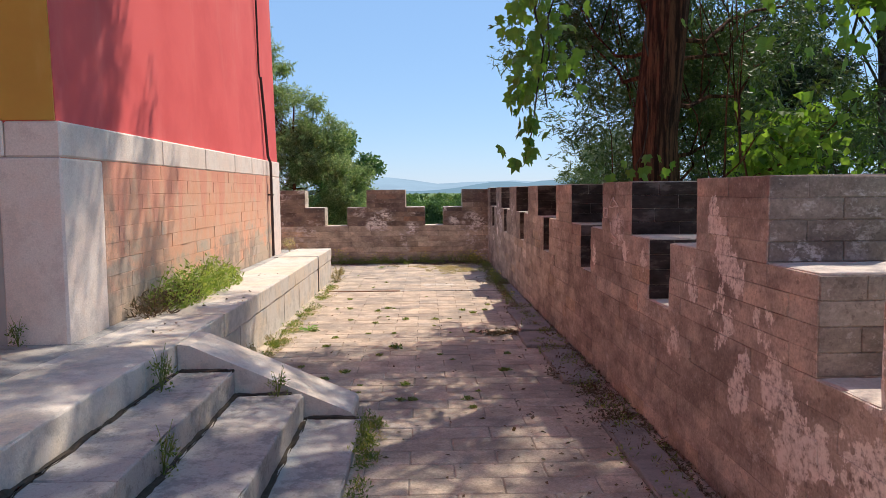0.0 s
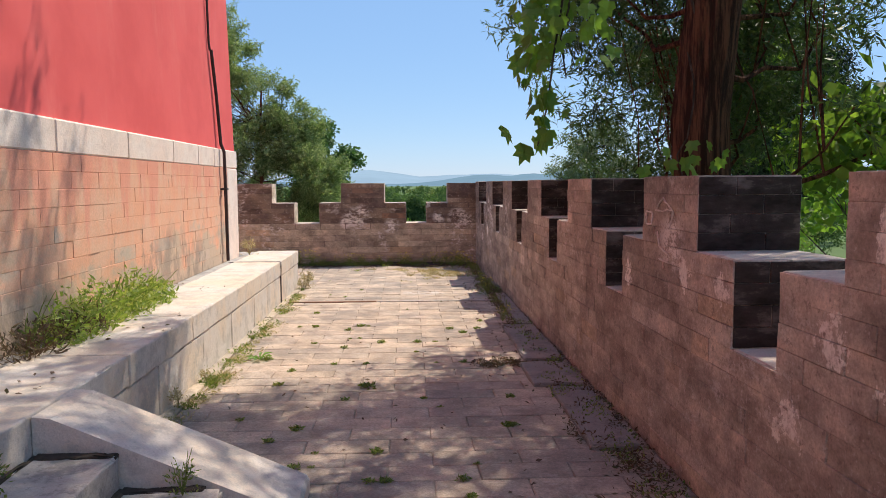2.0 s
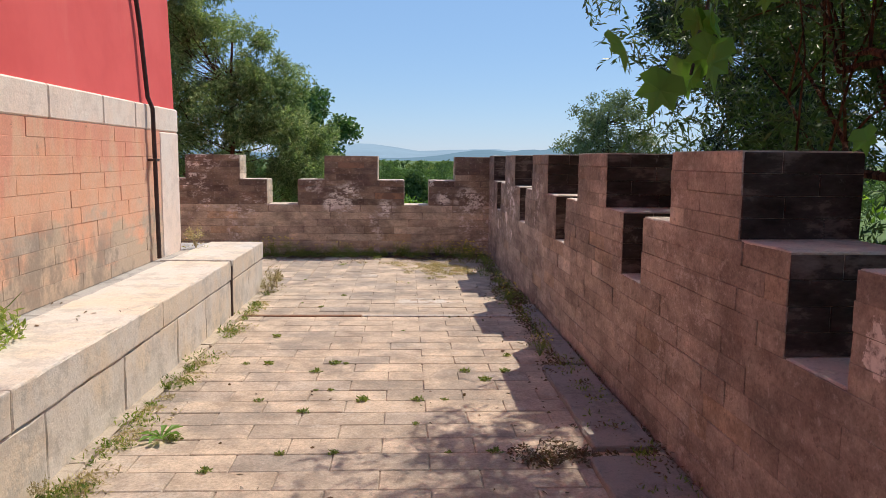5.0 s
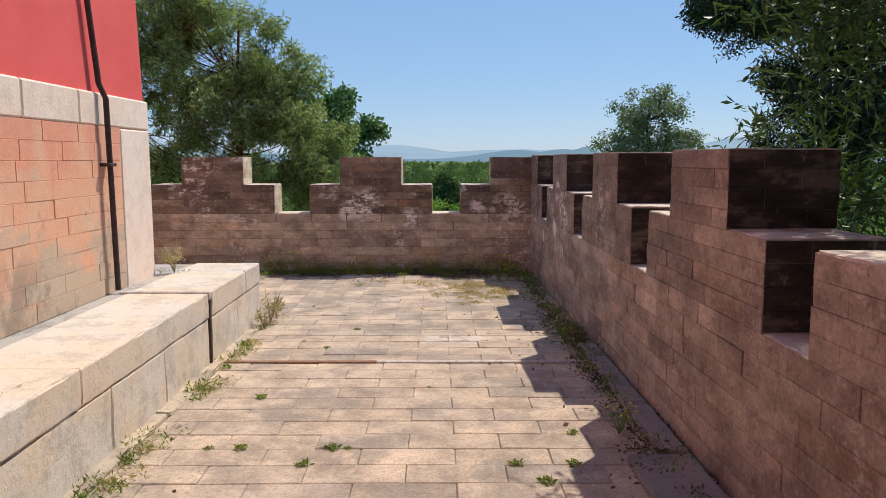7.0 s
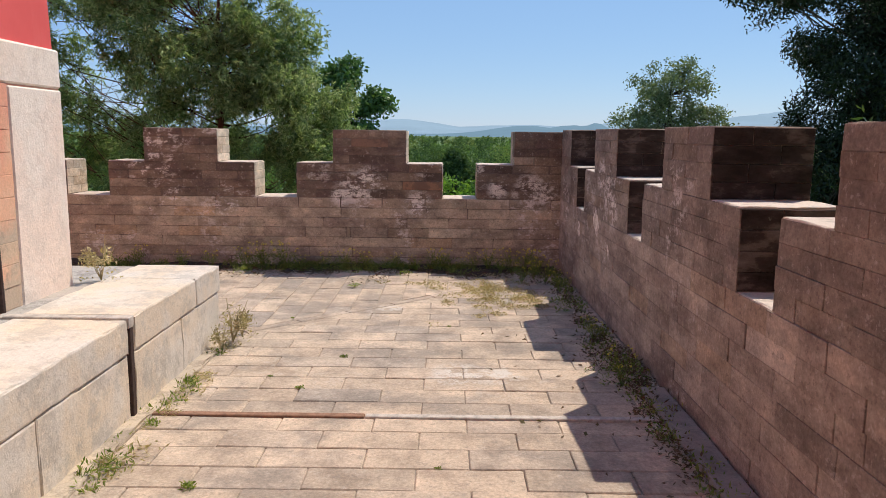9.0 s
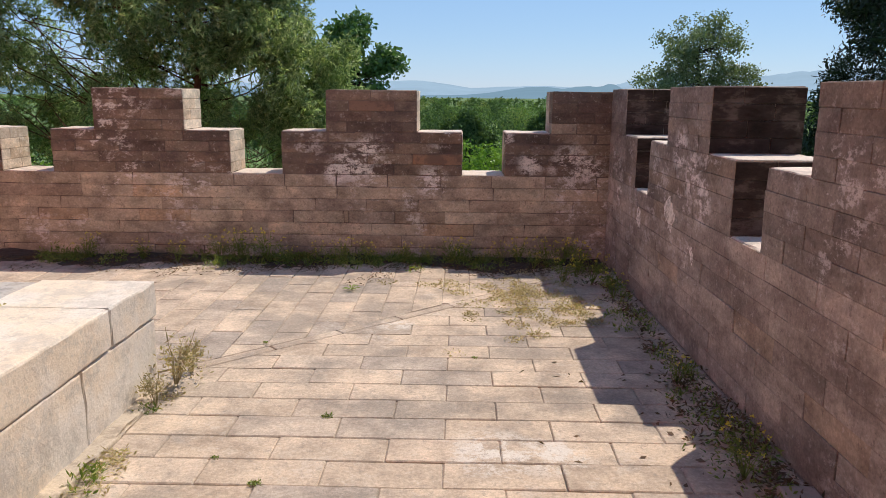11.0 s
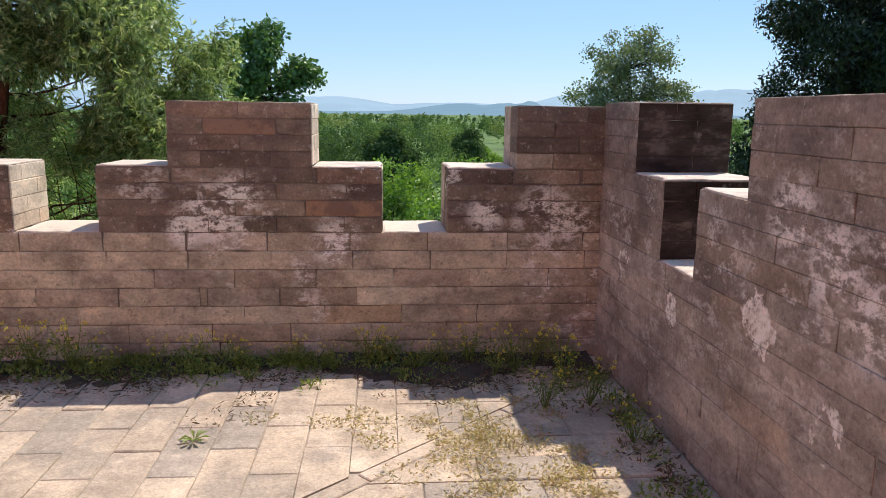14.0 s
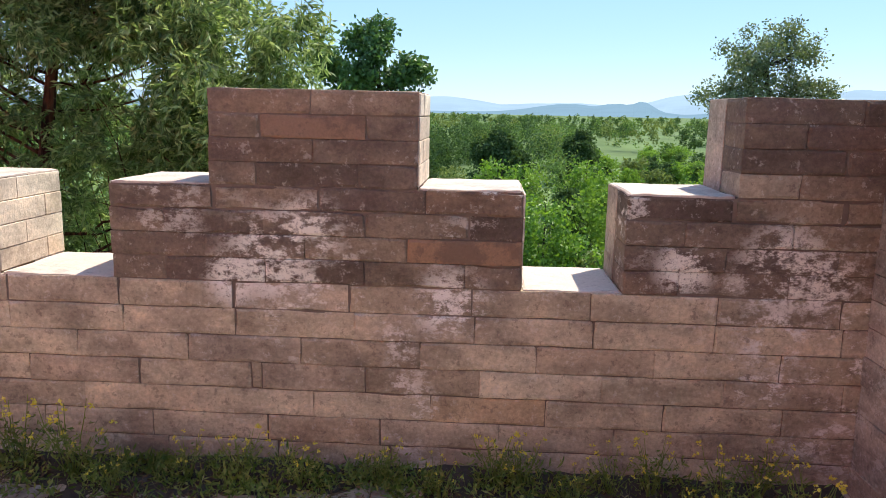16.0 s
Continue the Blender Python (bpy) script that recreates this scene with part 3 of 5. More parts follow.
def forest():
    """The far woods: crowns of many kinds on the plain, as one mesh of leaf clumps, finer where they stand nearer."""
    g = np.random.default_rng(11)
    mats = (L_WOOD_DARK, L_WOOD, L_WOOD_OLIVE, L_WOOD_BRIGHT)
    quads, index = [], []
    rings = ((30, 60, 40, 40, 34, 0.18, 0.14), (60, 130, 140, 40, 28, 0.25, 0.185), (130, 320, 280, 20, 15, 0.5, 0.37), (320, 900, 400, 7, 9, 1.1, 0.8))
    for d0, d1, count, clumps, per, ln, wd in rings:
        k = 0
        while k < count:
            az, d = g.uniform(-34, 36), d0 + (d1 - d0) * g.uniform(0, 1) ** 0.8
            x, y = d * math.sin(radians(az)), 12 + d * math.cos(radians(az))
            field = noise.noise((x * 0.02, y * 0.012, 5.0))
            if field > 0.62 and d > 70:
                continue
            k += 1
            bush = 7 < az < 24 and 55 < d < 130
            h = g.uniform(2.4, 4.2) if bush else g.uniform(3.6, 7.6) * (0.75 if d < 60 else 1.0)
            w = h * g.uniform(0.42, 0.72)
            kind = 3 if bush and g.uniform() < 0.7 else (1, 2, 3)[g.integers(3)] if d < 60 else (0, 0, 0, 0, 1, 1, 2)[g.integers(7)] if d < 220 else (0, 0, 1, 2)[g.integers(4)]
            parts = []
            for _ in range(4):
                a, q = g.uniform(0, 6.28), g.uniform(0.2, 0.62) * w
                parts.append((x + q * math.cos(a), y + q * math.sin(a), -7 + h * g.uniform(0.45, 0.8), w * g.uniform(0.34, 0.55), w * g.uniform(0.34, 0.55), h * g.uniform(0.14, 0.22), max(2, clumps // 5)))
            parts.append((x, y, -7 + h * 0.84, w * 0.45, w * 0.45, h * 0.16, max(2, clumps // 4)))
            parts.append((x, y, -7 + h * 0.36, w * 0.75, w * 0.75, h * 0.3, max(2, clumps // 4)))
            c = fill(parts, g, 0.55)
            q = leaf_quads(c, per, w * 0.22, ln, wd, 0.15, g)
            quads.append(q)
            index.append(np.full(len(q), kind))
    me = quads_mesh("forest", np.concatenate(quads), mats[0])
    for mat in mats[1:]:
        me.materials.append(mat)
    me.polygons.foreach_set("material_index", np.concatenate(index).astype(np.int32))
    tagged(new("forest", me), "dense green wood of pines and broadleaf trees on the plain", "forest", kind="stuff")


forest()

# ---------------------------------------------------------------- the paved terrace
WALL_X, WALL_SLOPE = 1.463, 0.0105           # the long parapet's inner face: x = WALL_X - WALL_SLOPE * y
FAR_Y = 15.55
BED = -0.009
bag = Bag()
bag.box((-9.0, -4.5, -0.5), (1.9, FAR_Y + 0.4, BED), 0.0)
floor = new("floor", bag.mesh("floor", M_DIRT))
tagged(floor, "sun-bleached grey and pinkish brick paving of the terrace", "floor", kind="structure")
mound = new("wall_terrace_base", box_mesh("wall_terrace_base", (-9.2, -4.7, -7.2), (1.86, FAR_Y + 0.44, -0.51), M_WALL_REST))
tagged(mound, "brick retaining wall under the terrace", "wall", kind="structure")

# ---------------------------------------------------------------- the gate building
def building():
    """A massive pavilion: stone platform course, brick plinth, stone band and a battered red wall above."""
    fx, y0, y1, back = -2.31, 4.78, 11.84, -8.6
    root = tagged(new("wall_pavilion"), "red plastered pavilion wall on a brick plinth with a pale stone band", "building", kind="structure")
    core = Bag()
    core.box((back, y0 + 0.02, 0.3), (fx - 0.006, y1 - 0.02, 1.735), 0.0)
    part("plinth_core", core.mesh("plinth_core", M_PLINTH), root)
    red = Bag()
    b, top = 0.02, 7.0
    for ya, yb, near in ((y0, y1, True), (-4.4, 1.55, False)):
        lo = [(back, ya + 0.02, 1.95), (fx - 0.025, ya + 0.02, 1.95), (fx - 0.025, yb - 0.025, 1.95), (back, yb - 0.025, 1.95)]
        d = b * (top - 1.95)
        hi = [(back, ya + 0.02, top), (fx - 0.025 - d, ya + 0.02, top), (fx - 0.025 - d, yb - 0.025 - (d if near else 0), top), (back, yb - 0.025 - (d if near else 0), top)]
        red.add(lo + hi, [(3, 2, 1, 0), (4, 5, 6, 7), (0, 1, 5, 4), (1, 2, 6, 5), (2, 3, 7, 6), (3, 0, 4, 7)])
    part("red_wall", red.mesh("red_wall", M_RED), root, "faded red plaster")
    out = [(back, 1.967), (fx - 0.03, 1.967), (fx - 0.03 - b * 3.2, 5.2), (back, 5.2)]
    part("doorway_reveal", prism_mesh("doorway_reveal", out, y0 + 0.006, y0 + 0.06, M_YELLOW, "y"), root, "ochre plastered doorway reveal")
    pale = Bag()
    pale.box((back, y0 + 0.006, 0.5), (fx - 0.01, y0 + 0.04, 1.735), 0.0)
    part("reveal_dado", pale.mesh("reveal_dado", M_PALE), root, "pale plastered lower reveal")
    # stone band round the plinth
    ys = [y0, 6.62, 7.9, 9.1, 9.98, 10.66, y1]
    for a, c in zip(ys, ys[1:]):
        part("band_stone", box_mesh("band_stone", (fx - 0.35, a + 0.003, 1.735), (fx + 0.004, c - 0.003, 1.962), M_BAND, 0.012), root)
    part("band_stone", box_mesh("band_stone", (back, y0 - 0.002, 1.735), (fx - 0.355, y0 + 0.4, 1.966), M_BAND, 0.012), root)
    part("band_stone", box_mesh("band_stone", (back, y1 - 0.4, 1.735), (fx - 0.355, y1, 1.962), M_BAND, 0.012), root)
    part("corner_stone", box_mesh("corner_stone", (fx - 0.4, y0 - 0.004, 0.5), (fx + 0.006, 5.39, 1.732), M_BAND, 0.015), root, "weathered pale corner stone")
    part("corner_stone", box_mesh("corner_stone", (fx - 0.4, 11.28, 0.5), (fx + 0.003, y1 + 0.002, 1.732), M_BAND, 0.015), root, "pale corner stone")
    # the other side of the doorway, behind the walk
    far = Bag()
    far.box((back, -4.4, 0.3), (fx, 1.55, 1.95), 0.01)
    part("plinth_beyond", far.mesh("plinth_beyond", M_BAND), root)
    inner = Bag()
    inner.box((back - 0.3, 1.5, 0.5), (back, 4.9, 6.0), 0.0)
    part("inner_wall", inner.mesh("inner_wall", M_YELLOW), root)
    lintel = Bag()
    lintel.box((back, 1.5, 5.2), (fx - 0.12, 4.8, 6.9), 0.0)
    part("lintel", lintel.mesh("lintel", M_RED), root)
    return root


pavilion = building()


def platform():
    """The stone base that runs along the pavilion: long slabs above, upright blocks below."""
    root = tagged(new("stone_platform"), "long pale stone platform of large slabs along the pavilion wall", "platform", kind="structure")
    r = random.Random(3)
    core = Bag()
    core.box((-8.8, -4.4, -0.3), (-1.66, 12.47, 0.515), 0.0)
    part("platform_core", core.mesh("platform_core", M_MORTAR), root)
    ends = [-4.4, -1.6, 0.4, 2.3, 4.2, 5.85, 7.11, 9.03, 10.97, 11.04, 12.02, 12.53]
    for a, b in zip(ends, ends[1:]):
        if b - a < 0.1:
            continue
        part("slab", rough_mesh("slab", (-2.19, a + 0.002, 0.355), (-1.603 + r.uniform(-0.006, 0.006), b - 0.002, 0.542 + r.uniform(-0.004, 0.004)), M_MARBLE), root)
    for a, b in ((-4.4, 0.5), (0.5, 4.76), (4.76, 8.6), (8.6, 11.9), (11.9, 12.52)):
        part("back_slab", box_mesh("back_slab", (-2.9, a + 0.004, 0.36), (-2.196, b - 0.004, 0.532), M_STEP, 0.01), root)
    part("back_slab", box_mesh("back_slab", (-8.7, 1.2, 0.36), (-2.906, 4.76, 0.53), M_STEP, 0.01), root)
    part("back_slab", box_mesh("back_slab", (-8.7, 11.8, 0.36), (-2.906, 12.52, 0.534), M_MARBLE, 0.01), root)
    ends = [-4.4, -2.0, -0.2, 1.6, 3.4, 5.0, 6.35, 7.4, 8.35, 9.35, 10.1, 10.97, 11.04, 11.75, 12.51]
    for a, b in zip(ends, ends[1:]):
        if b - a < 0.1:
            continue
        part("block", rough_mesh("block", (-2.0, a + 0.002, -0.05), (-1.609 + r.uniform(-0.004, 0.004), b - 0.002, 0.353), M_MARBLE, 0.07, 0.004), root)
    part("end_block", box_mesh("end_block", (-8.7, 12.2, -0.05), (-2.006, 12.505, 0.352), M_MARBLE, 0.014), root)
    for a, b in ((5.2, 7.6), (7.6, 9.9), (9.9, 12.56)):
        part("footing_stone", rough_mesh("footing_stone", (-1.7, a + 0.004, -0.05), (-1.53 + r.uniform(-0.01, 0.01), b - 0.004, 0.02), M_FOOT, 0.06, 0.006, 0.03), root)
    return root


platform()


def stair():
    """Three stone treads up to the platform with a sloping cheek stone at the side."""
    root = tagged(new("stone_stair"), "worn grey stone steps with a sloping cheek stone", "stairs", kind="structure")
    for x, z in ((-1.235, 0.362), (-0.80, 0.205), (-0.425, 0.045)):
        for a, b in ((1.1, 2.9), (2.9, 4.715)):
            part("tread", rough_mesh("tread", (x - 0.46, a + 0.003, z - 0.22), (x, b - 0.003, z), M_STEP, 0.08, 0.003, 0.02), root)
    # Dark strips in the step corners: joint dirt, with the risers' shade painted in.
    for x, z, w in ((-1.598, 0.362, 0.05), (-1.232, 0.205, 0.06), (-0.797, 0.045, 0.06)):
        part("corner_dirt", rough_mesh("corner_dirt", (x - 0.01, 1.12, z - 0.02), (x + w * 0.5, 4.70, z + 0.009), M_SOIL, 0.045, 0.009, 0.05), root, "dark strip in the corner of the step, dirt and painted shade")
        part("corner_dirt", rough_mesh("corner_dirt", (x + 0.01, 4.665, z - 0.02), (x + 0.36, 4.73, z + 0.009), M_SOIL, 0.045, 0.009, 0.05), root, "dark strip in the corner of the step, dirt and painted shade")
    for ya, yb in ((4.72, 5.165), (0.62, 1.09)):
        out = [(-1.6, 0.532), (-1.52, 0.522), (-0.50, 0.075), (-0.485, 0.055), (-0.485, -0.05), (-1.6, -0.05)]
        me = prism_mesh("cheek_stone", out, ya, yb, M_MARBLE, "y")
        part("cheek_stone", me, root, "pale sloping cheek stone")
    return root


stair()


def downpipe():
    """The iron lightning lead: down the pavilion wall, over the platform and across the paving."""
    root = tagged(new("lightning_lead"), "rusty iron lead running down the red wall and across the paving", "pipe")
    x = -2.29
    v, f = tube([(x - 0.07, 10.55, 7.0), (x - 0.05, 10.70, 3.2), (x - 0.045, 10.72, 3.12)], [0.014] * 3, 8)
    bag = Bag()
    bag.add(v, f)
    part("upper_wire", bag.mesh("upper_wire", M_PIPE), root)
    v, f = tube([(x - 0.035, 10.74, 3.13), (x - 0.02, 10.86, 2.6), (x, 10.93, 2.02), (x + 0.03, 10.96, 1.92), (x + 0.03, 11.0, 0.56)], [0.02] * 5, 10)
    bag = Bag()
    bag.add(v, f)
    part("pipe", bag.mesh("pipe", M_PIPE), root, "rusty iron pipe")
    z = 1.45
    part("clip", box_mesh("clip", (x - 0.04, 10.93 - 0.02 * (z - 1), z), (x + 0.058, 11.03 - 0.02 * (z - 1), z + 0.025), M_PIPE, 0.005), root)
    part("platform_strip", box_mesh("platform_strip", (-2.25, 10.972, 0.49), (-1.597, 11.036, 0.547), M_STRIP, 0.004), root)
    part("face_strip", box_mesh("face_strip", (-1.66, 10.985, 0.0), (-1.60, 11.028, 0.49), M_PIPE, 0.004), root)
    part("floor_strip", box_mesh("floor_strip", (-1.53, 11.03, -0.01), (-0.4, 11.075, 0.014), M_RUST, 0.004), root, "rust-brown strip")
    part("floor_strip", box_mesh("floor_strip", (-0.395, 11.03, -0.01), (1.3, 11.075, 0.013), M_STRIP, 0.004), root, "grey strip")
    return root


downpipe()


# ---------------------------------------------------------------- trees
tree("cedar_tree", "old cedar with a thick reddish trunk close behind the parapet", (2.15, 6.9, -7.0), 14.5, 0.30,
     [(2.6, 6.3, 6.6, 2.0, 1.9, 1.5, 95), (1.2, 6.0, 7.6, 1.6, 1.4, 1.1, 90), (0.15, 7.7, 8.9, 0.42, 0.42, 1.2, 120), (2.6, 8.9, 6.6, 1.9, 1.3, 1.1, 110), (0.95, 8.5, 6.4, 1.1, 0.9, 0.7, 80), (3.4, 6.3, 2.2, 0.6, 0.7, 0.6, 20), (3.4, 8.8, 4.2, 1.4, 1.8, 1.3, 34), (3.8, 10.2, 3.4, 1.1, 1.3, 1.1, 22), (0.6, 7.2, 7.0, 1.0, 1.0, 0.7, 50), (1.4, 6.6, 6.2, 1.0, 1.0, 0.6, 35),
      (2.6, 8.0, 10.5, 1.8, 1.8, 2.0, 60), (2.3, 8.9, 3.3, 0.6, 0.9, 0.6, 30), (3.5, 8.4, 2.1, 1.0, 1.2, 1.2, 50), (2.2, 9.2, 2.4, 0.55, 0.8, 0.75, 45), (2.9, 9.6, 2.7, 0.8, 0.8, 1.0, 35), (3.6, 6.8, 6.9, 1.5, 1.7, 1.1, 105), (3.3, 9.4, 7.3, 1.5, 1.2, 0.8, 45), (2.0, 4.0, 6.2, 1.4, 1.3, 0.9, 45), (2.0, 8.3, 3.9, 0.8, 0.8, 0.8, 60), (1.85, 8.0, 3.2, 0.35, 0.5, 0.5, 30), (3.2, 7.7, 2.7, 0.6, 0.5, 0.8, 50), (3.0, 8.3, 3.6, 0.7, 0.6, 0.6, 40), (2.7, 9.6, 1.5, 0.6, 1.2, 0.8, 40), (2.75, 7.6, 2.3, 0.4, 0.5, 0.6, 25)],
     (150, 0.23, 0.075, 0.017, 0.1), L_CEDAR, B_RED, 60, 0.10, (0.15, -0.1), 21, thick=0.14, lump=0.6, spray=6)
tree("broadleaf_tree", "leafy broadleaf tree with dark boughs behind the parapet", (4.9, 7.6, -7.0), 6.0, 0.16,
     [(4.3, 7.4, 2.5, 1.4, 1.5, 1.1, 18), (4.0, 6.0, 3.2, 1.5, 1.3, 1.0, 16), (3.2, 5.2, 1.6, 0.8, 1.0, 0.5, 9), (5.0, 9.0, 2.2, 1.7, 1.6, 1.4, 16), (3.2, 4.9, 4.6, 1.5, 1.5, 1.0, 20), (2.6, 3.6, 5.2, 1.3, 1.3, 0.8, 20), (6.5, 8.0, 1.4, 1.6, 1.6, 1.6, 14)],
     (65, 0.34, 0.12, 0.085, 0.2), L_MAPLE, B_GREY, 40, 0.05, (-0.3, 0.1), 22, lump=0.4)
tree("cypress_tree", "large cypress with feathery grey-green sprays behind the end parapet", (-2.98, 17.5, -7.0), 3.5, 0.13,
     [(-3.5, 17.95, 3.0, 1.1, 0.9, 1.3, 190), (-2.5, 17.8, 2.2, 0.8, 0.7, 1.15, 185), (-1.85, 17.6, 1.6, 0.4, 0.6, 0.8, 95), (-2.6, 17.8, 0.4, 0.95, 0.7, 1.2, 105), (-4.5, 18.3, 4.2, 1.1, 0.9, 1.4, 150), (-5.2, 18.5, 2.4, 1.4, 1.1, 1.8, 170), (-6.3, 18.6, 1.5, 1.3, 0.9, 1.3, 120), (-3.6, 18.2, 1.6, 1.2, 0.8, 1.2, 90),
      (-6.8, 18.8, 3.6, 1.7, 1.2, 2.4, 190), (-5.0, 18.2, 0.4, 1.8, 0.9, 1.2, 100), (-3.6, 17.4, 4.2, 0.6, 0.5, 0.6, 45)],
     (300, 0.17, 0.06, 0.014, 0.35), L_WILLOW, B_RED, 90, 0.05, (-0.2, 0.2), 23, lump=0.32, spray=10)
tree("oak_tree", "dark green oak on the slope beyond the parapet", (-4.6, 42.0, -7.0), 4.6, 0.3,
     [(-4.7, 42, 3.4, 1.0, 1.0, 1.5, 44), (-5.2, 42, 1.2, 1.7, 1.2, 1.3, 44), (-3.1, 42, 3.3, 0.5, 0.5, 0.8, 16), (-3.4, 42, 1.0, 0.9, 0.9, 0.7, 20), (-6.2, 42.5, 2.4, 1.0, 1.0, 1.5, 26)],
     (90, 0.5, 0.2, 0.14, 0.1), L_OAK, B_GREY, 40, 0.05, (0.2, 0), 24, thick=0.36, lump=0.5)
tree("acacia_tree", "open-crowned pale green tree with dark branches beyond the parapet", (10.6, 42.0, -7.0), 4.2, 0.3,
     [(10.3, 42, 3.3, 1.9, 1.4, 1.85, 310), (8.7, 42, 2.0, 1.1, 1.0, 0.7, 90), (11.9, 42, 2.3, 1.1, 1.0, 1.1, 110)],
     (28, 0.34, 0.13, 0.075, 0.1), L_PALE, B_GREY, 70, 0.05, (-0.3, 0), 25, thick=0.34, lump=0.3)
tree("pine_tree", "tall dense dark pine on the slope beyond the parapet", (15.6, 36.0, -7.0), 9.5, 0.4,
     [(15.6, 36.0, 3.2, 3.0, 2.4, 3.0, 190), (12.6, 36.0, 7.4, 2.6, 2.0, 1.1, 90), (16.5, 36.0, 7.6, 3.2, 2.4, 2.2, 140), (15.2, 36.0, 0.2, 2.9, 2.2, 1.8, 100), (19.5, 36.5, 4.5, 3.0, 2.4, 4.0, 150)],
     (170, 0.62, 0.2, 0.07, 0.2), L_PINE, B_GREY, 60, 0.05, (0, 0), 26, lump=0.75)
sapling = tree("young_tree", "bright green young broadleaf tree below the terrace", (2.0, 40.0, -7.0), -1.6, 0.09,
               [(2.0, 40.0, -3.6, 1.5, 1.4, 2.0, 60), (1.4, 39.6, -5.2, 1.6, 1.4, 1.2, 40)], (70, 0.5, 0.18, 0.12, 0.1), L_BRIGHT, B_GREY, 8, 0.05, (0, 0), 27, "young trees below the terrace")
for x, y, s, a in ((4.4, 36.0, 0.9, 40), (-0.6, 37.0, 0.8, 120), (7.2, 44.0, 0.95, 200), (0.6, 50.0, 1.15, 290), (9.5, 39.0, 0.7, 75), (-3.5, 34.0, 0.8, 20), (5.5, 55.0, 1.1, 155), (-8.0, 38.0, 0.9, 250), (13.5, 47.0, 0.9, 320)):
    c = copy_thing(sapling, pose(x, y, -7.0, 0, 0, a))
    c.scale = (s, s, s)
dark = tree("dark_tree", "dark green dense tree in the wood below", (0.6, 58.0, -7.0), 0.4, 0.2,
            [(-0.2, 58.0, -1.0, 1.0, 1.0, 0.9, 26), (1.3, 58.0, -1.5, 1.1, 1.0, 0.8, 26), (0.6, 58.0, -0.3, 0.8, 0.8, 0.7, 20), (0.6, 58.0, -3.2, 2.0, 1.8, 1.5, 46), (0.2, 58.0, -5.0, 2.3, 2.0, 1.4, 30)], (90, 0.45, 0.2, 0.14, 0.1), L_WOOD_DARK, B_GREY, 8, 0.05, (0, 0), 28, "dark trees in the wood")
for x, y, s, a in ((7.5, 74.0, 0.95, 40), (-6.0, 70.0, 1.05, 290), (3.5, 46.0, 0.68, 75)):
    c = copy_thing(dark, pose(x, y, -7.0, 0, 0, a))
    c.scale = (s, s, s)


# ---------------------------------------------------------------- plants on the terrace
def leaf_outline(size):
    """A lobed vine leaf, slightly cupped."""
    pts = [(0, 0), (0.30, -0.06), (0.52, 0.22), (0.36, 0.34), (0.44, 0.66), (0.16, 0.62), (0, 1.0), (-0.16, 0.62), (-0.44, 0.66), (-0.36, 0.34), (-0.52, 0.22), (-0.30, -0.06)]
    verts = [(0, size * 0.4, size * 0.06)] + [(x * size, y * size, -abs(x) * size * 0.22 - (0.1 * size if y > 0.9 else 0)) for x, y in pts]
    faces = [(0, 1 + i, 1 + (i + 1) % 12) for i in range(12)]
    return verts, faces


def vine(name, label, stems, spots, n, seed):
    """A climber: bent stems and single large leaves hanging round the spots (x, y, z, rx, ry, rz)."""
    r = random.Random(seed)
    root = tagged(new(name), label, "vine")
    for a, b, sag in stems:
        v, f = tube(bent(a, b, 8, sag, r), [0.012 - 0.0009 * i for i in range(9)], 6)
        part("stem", mesh_of("stem", v, f, B_GREY), root)
    shapes = [mesh_of("leaf", *leaf_outline(s), L_VINE) for s in (0.09, 0.115, 0.14)]
    for i in range(n):
        x, y, z, rx, ry, rz = spots[i % len(spots)]
        p = (x + r.gauss(0, 0.5) * rx, y + r.gauss(0, 0.5) * ry, z + r.uniform(-1, 1) * rz)
        part("leaf", r.choice(shapes), root, m=pose(*p, r.uniform(-120, -50), r.uniform(-25, 25), r.uniform(0, 360)))
    return root


vine("hanging_vine", "climbing vine with large lobed green leaves hanging over the parapet", [((2.1, 6.9, 4.6), (1.05, 6.4, 3.9), 0.15), ((1.05, 6.4, 3.9), (0.83, 6.2, 1.75), 0.1), ((1.1, 6.4, 3.9), (1.05, 6.4, 2.2), 0.1)],
     [(1.0, 6.3, 3.2, 0.30, 0.35, 0.7), (0.88, 6.25, 2.65, 0.2, 0.3, 0.5), (0.84, 6.2, 2.2, 0.13, 0.2, 0.45), (1.1, 6.4, 2.9, 0.26, 0.35, 0.6)], 180, 31)
vine("hanging_vine", "climbing vine with large lobed green leaves on the cedar boughs", [((2.2, 6.8, 3.6), (2.8, 4.9, 3.0), 0.2), ((2.2, 6.8, 3.4), (2.3, 5.2, 2.9), 0.15), ((2.0, 6.75, 3.0), (1.95, 6.65, 1.5), 0.0)],
     [(2.3, 5.2, 3.0, 0.5, 0.6, 0.28), (2.9, 5.0, 2.7, 0.5, 0.6, 0.4), (2.3, 5.2, 3.0, 0.5, 0.6, 0.28), (2.9, 5.0, 2.7, 0.5, 0.6, 0.4), (2.0, 6.5, 1.65, 0.3, 0.25, 0.16)], 90, 32)


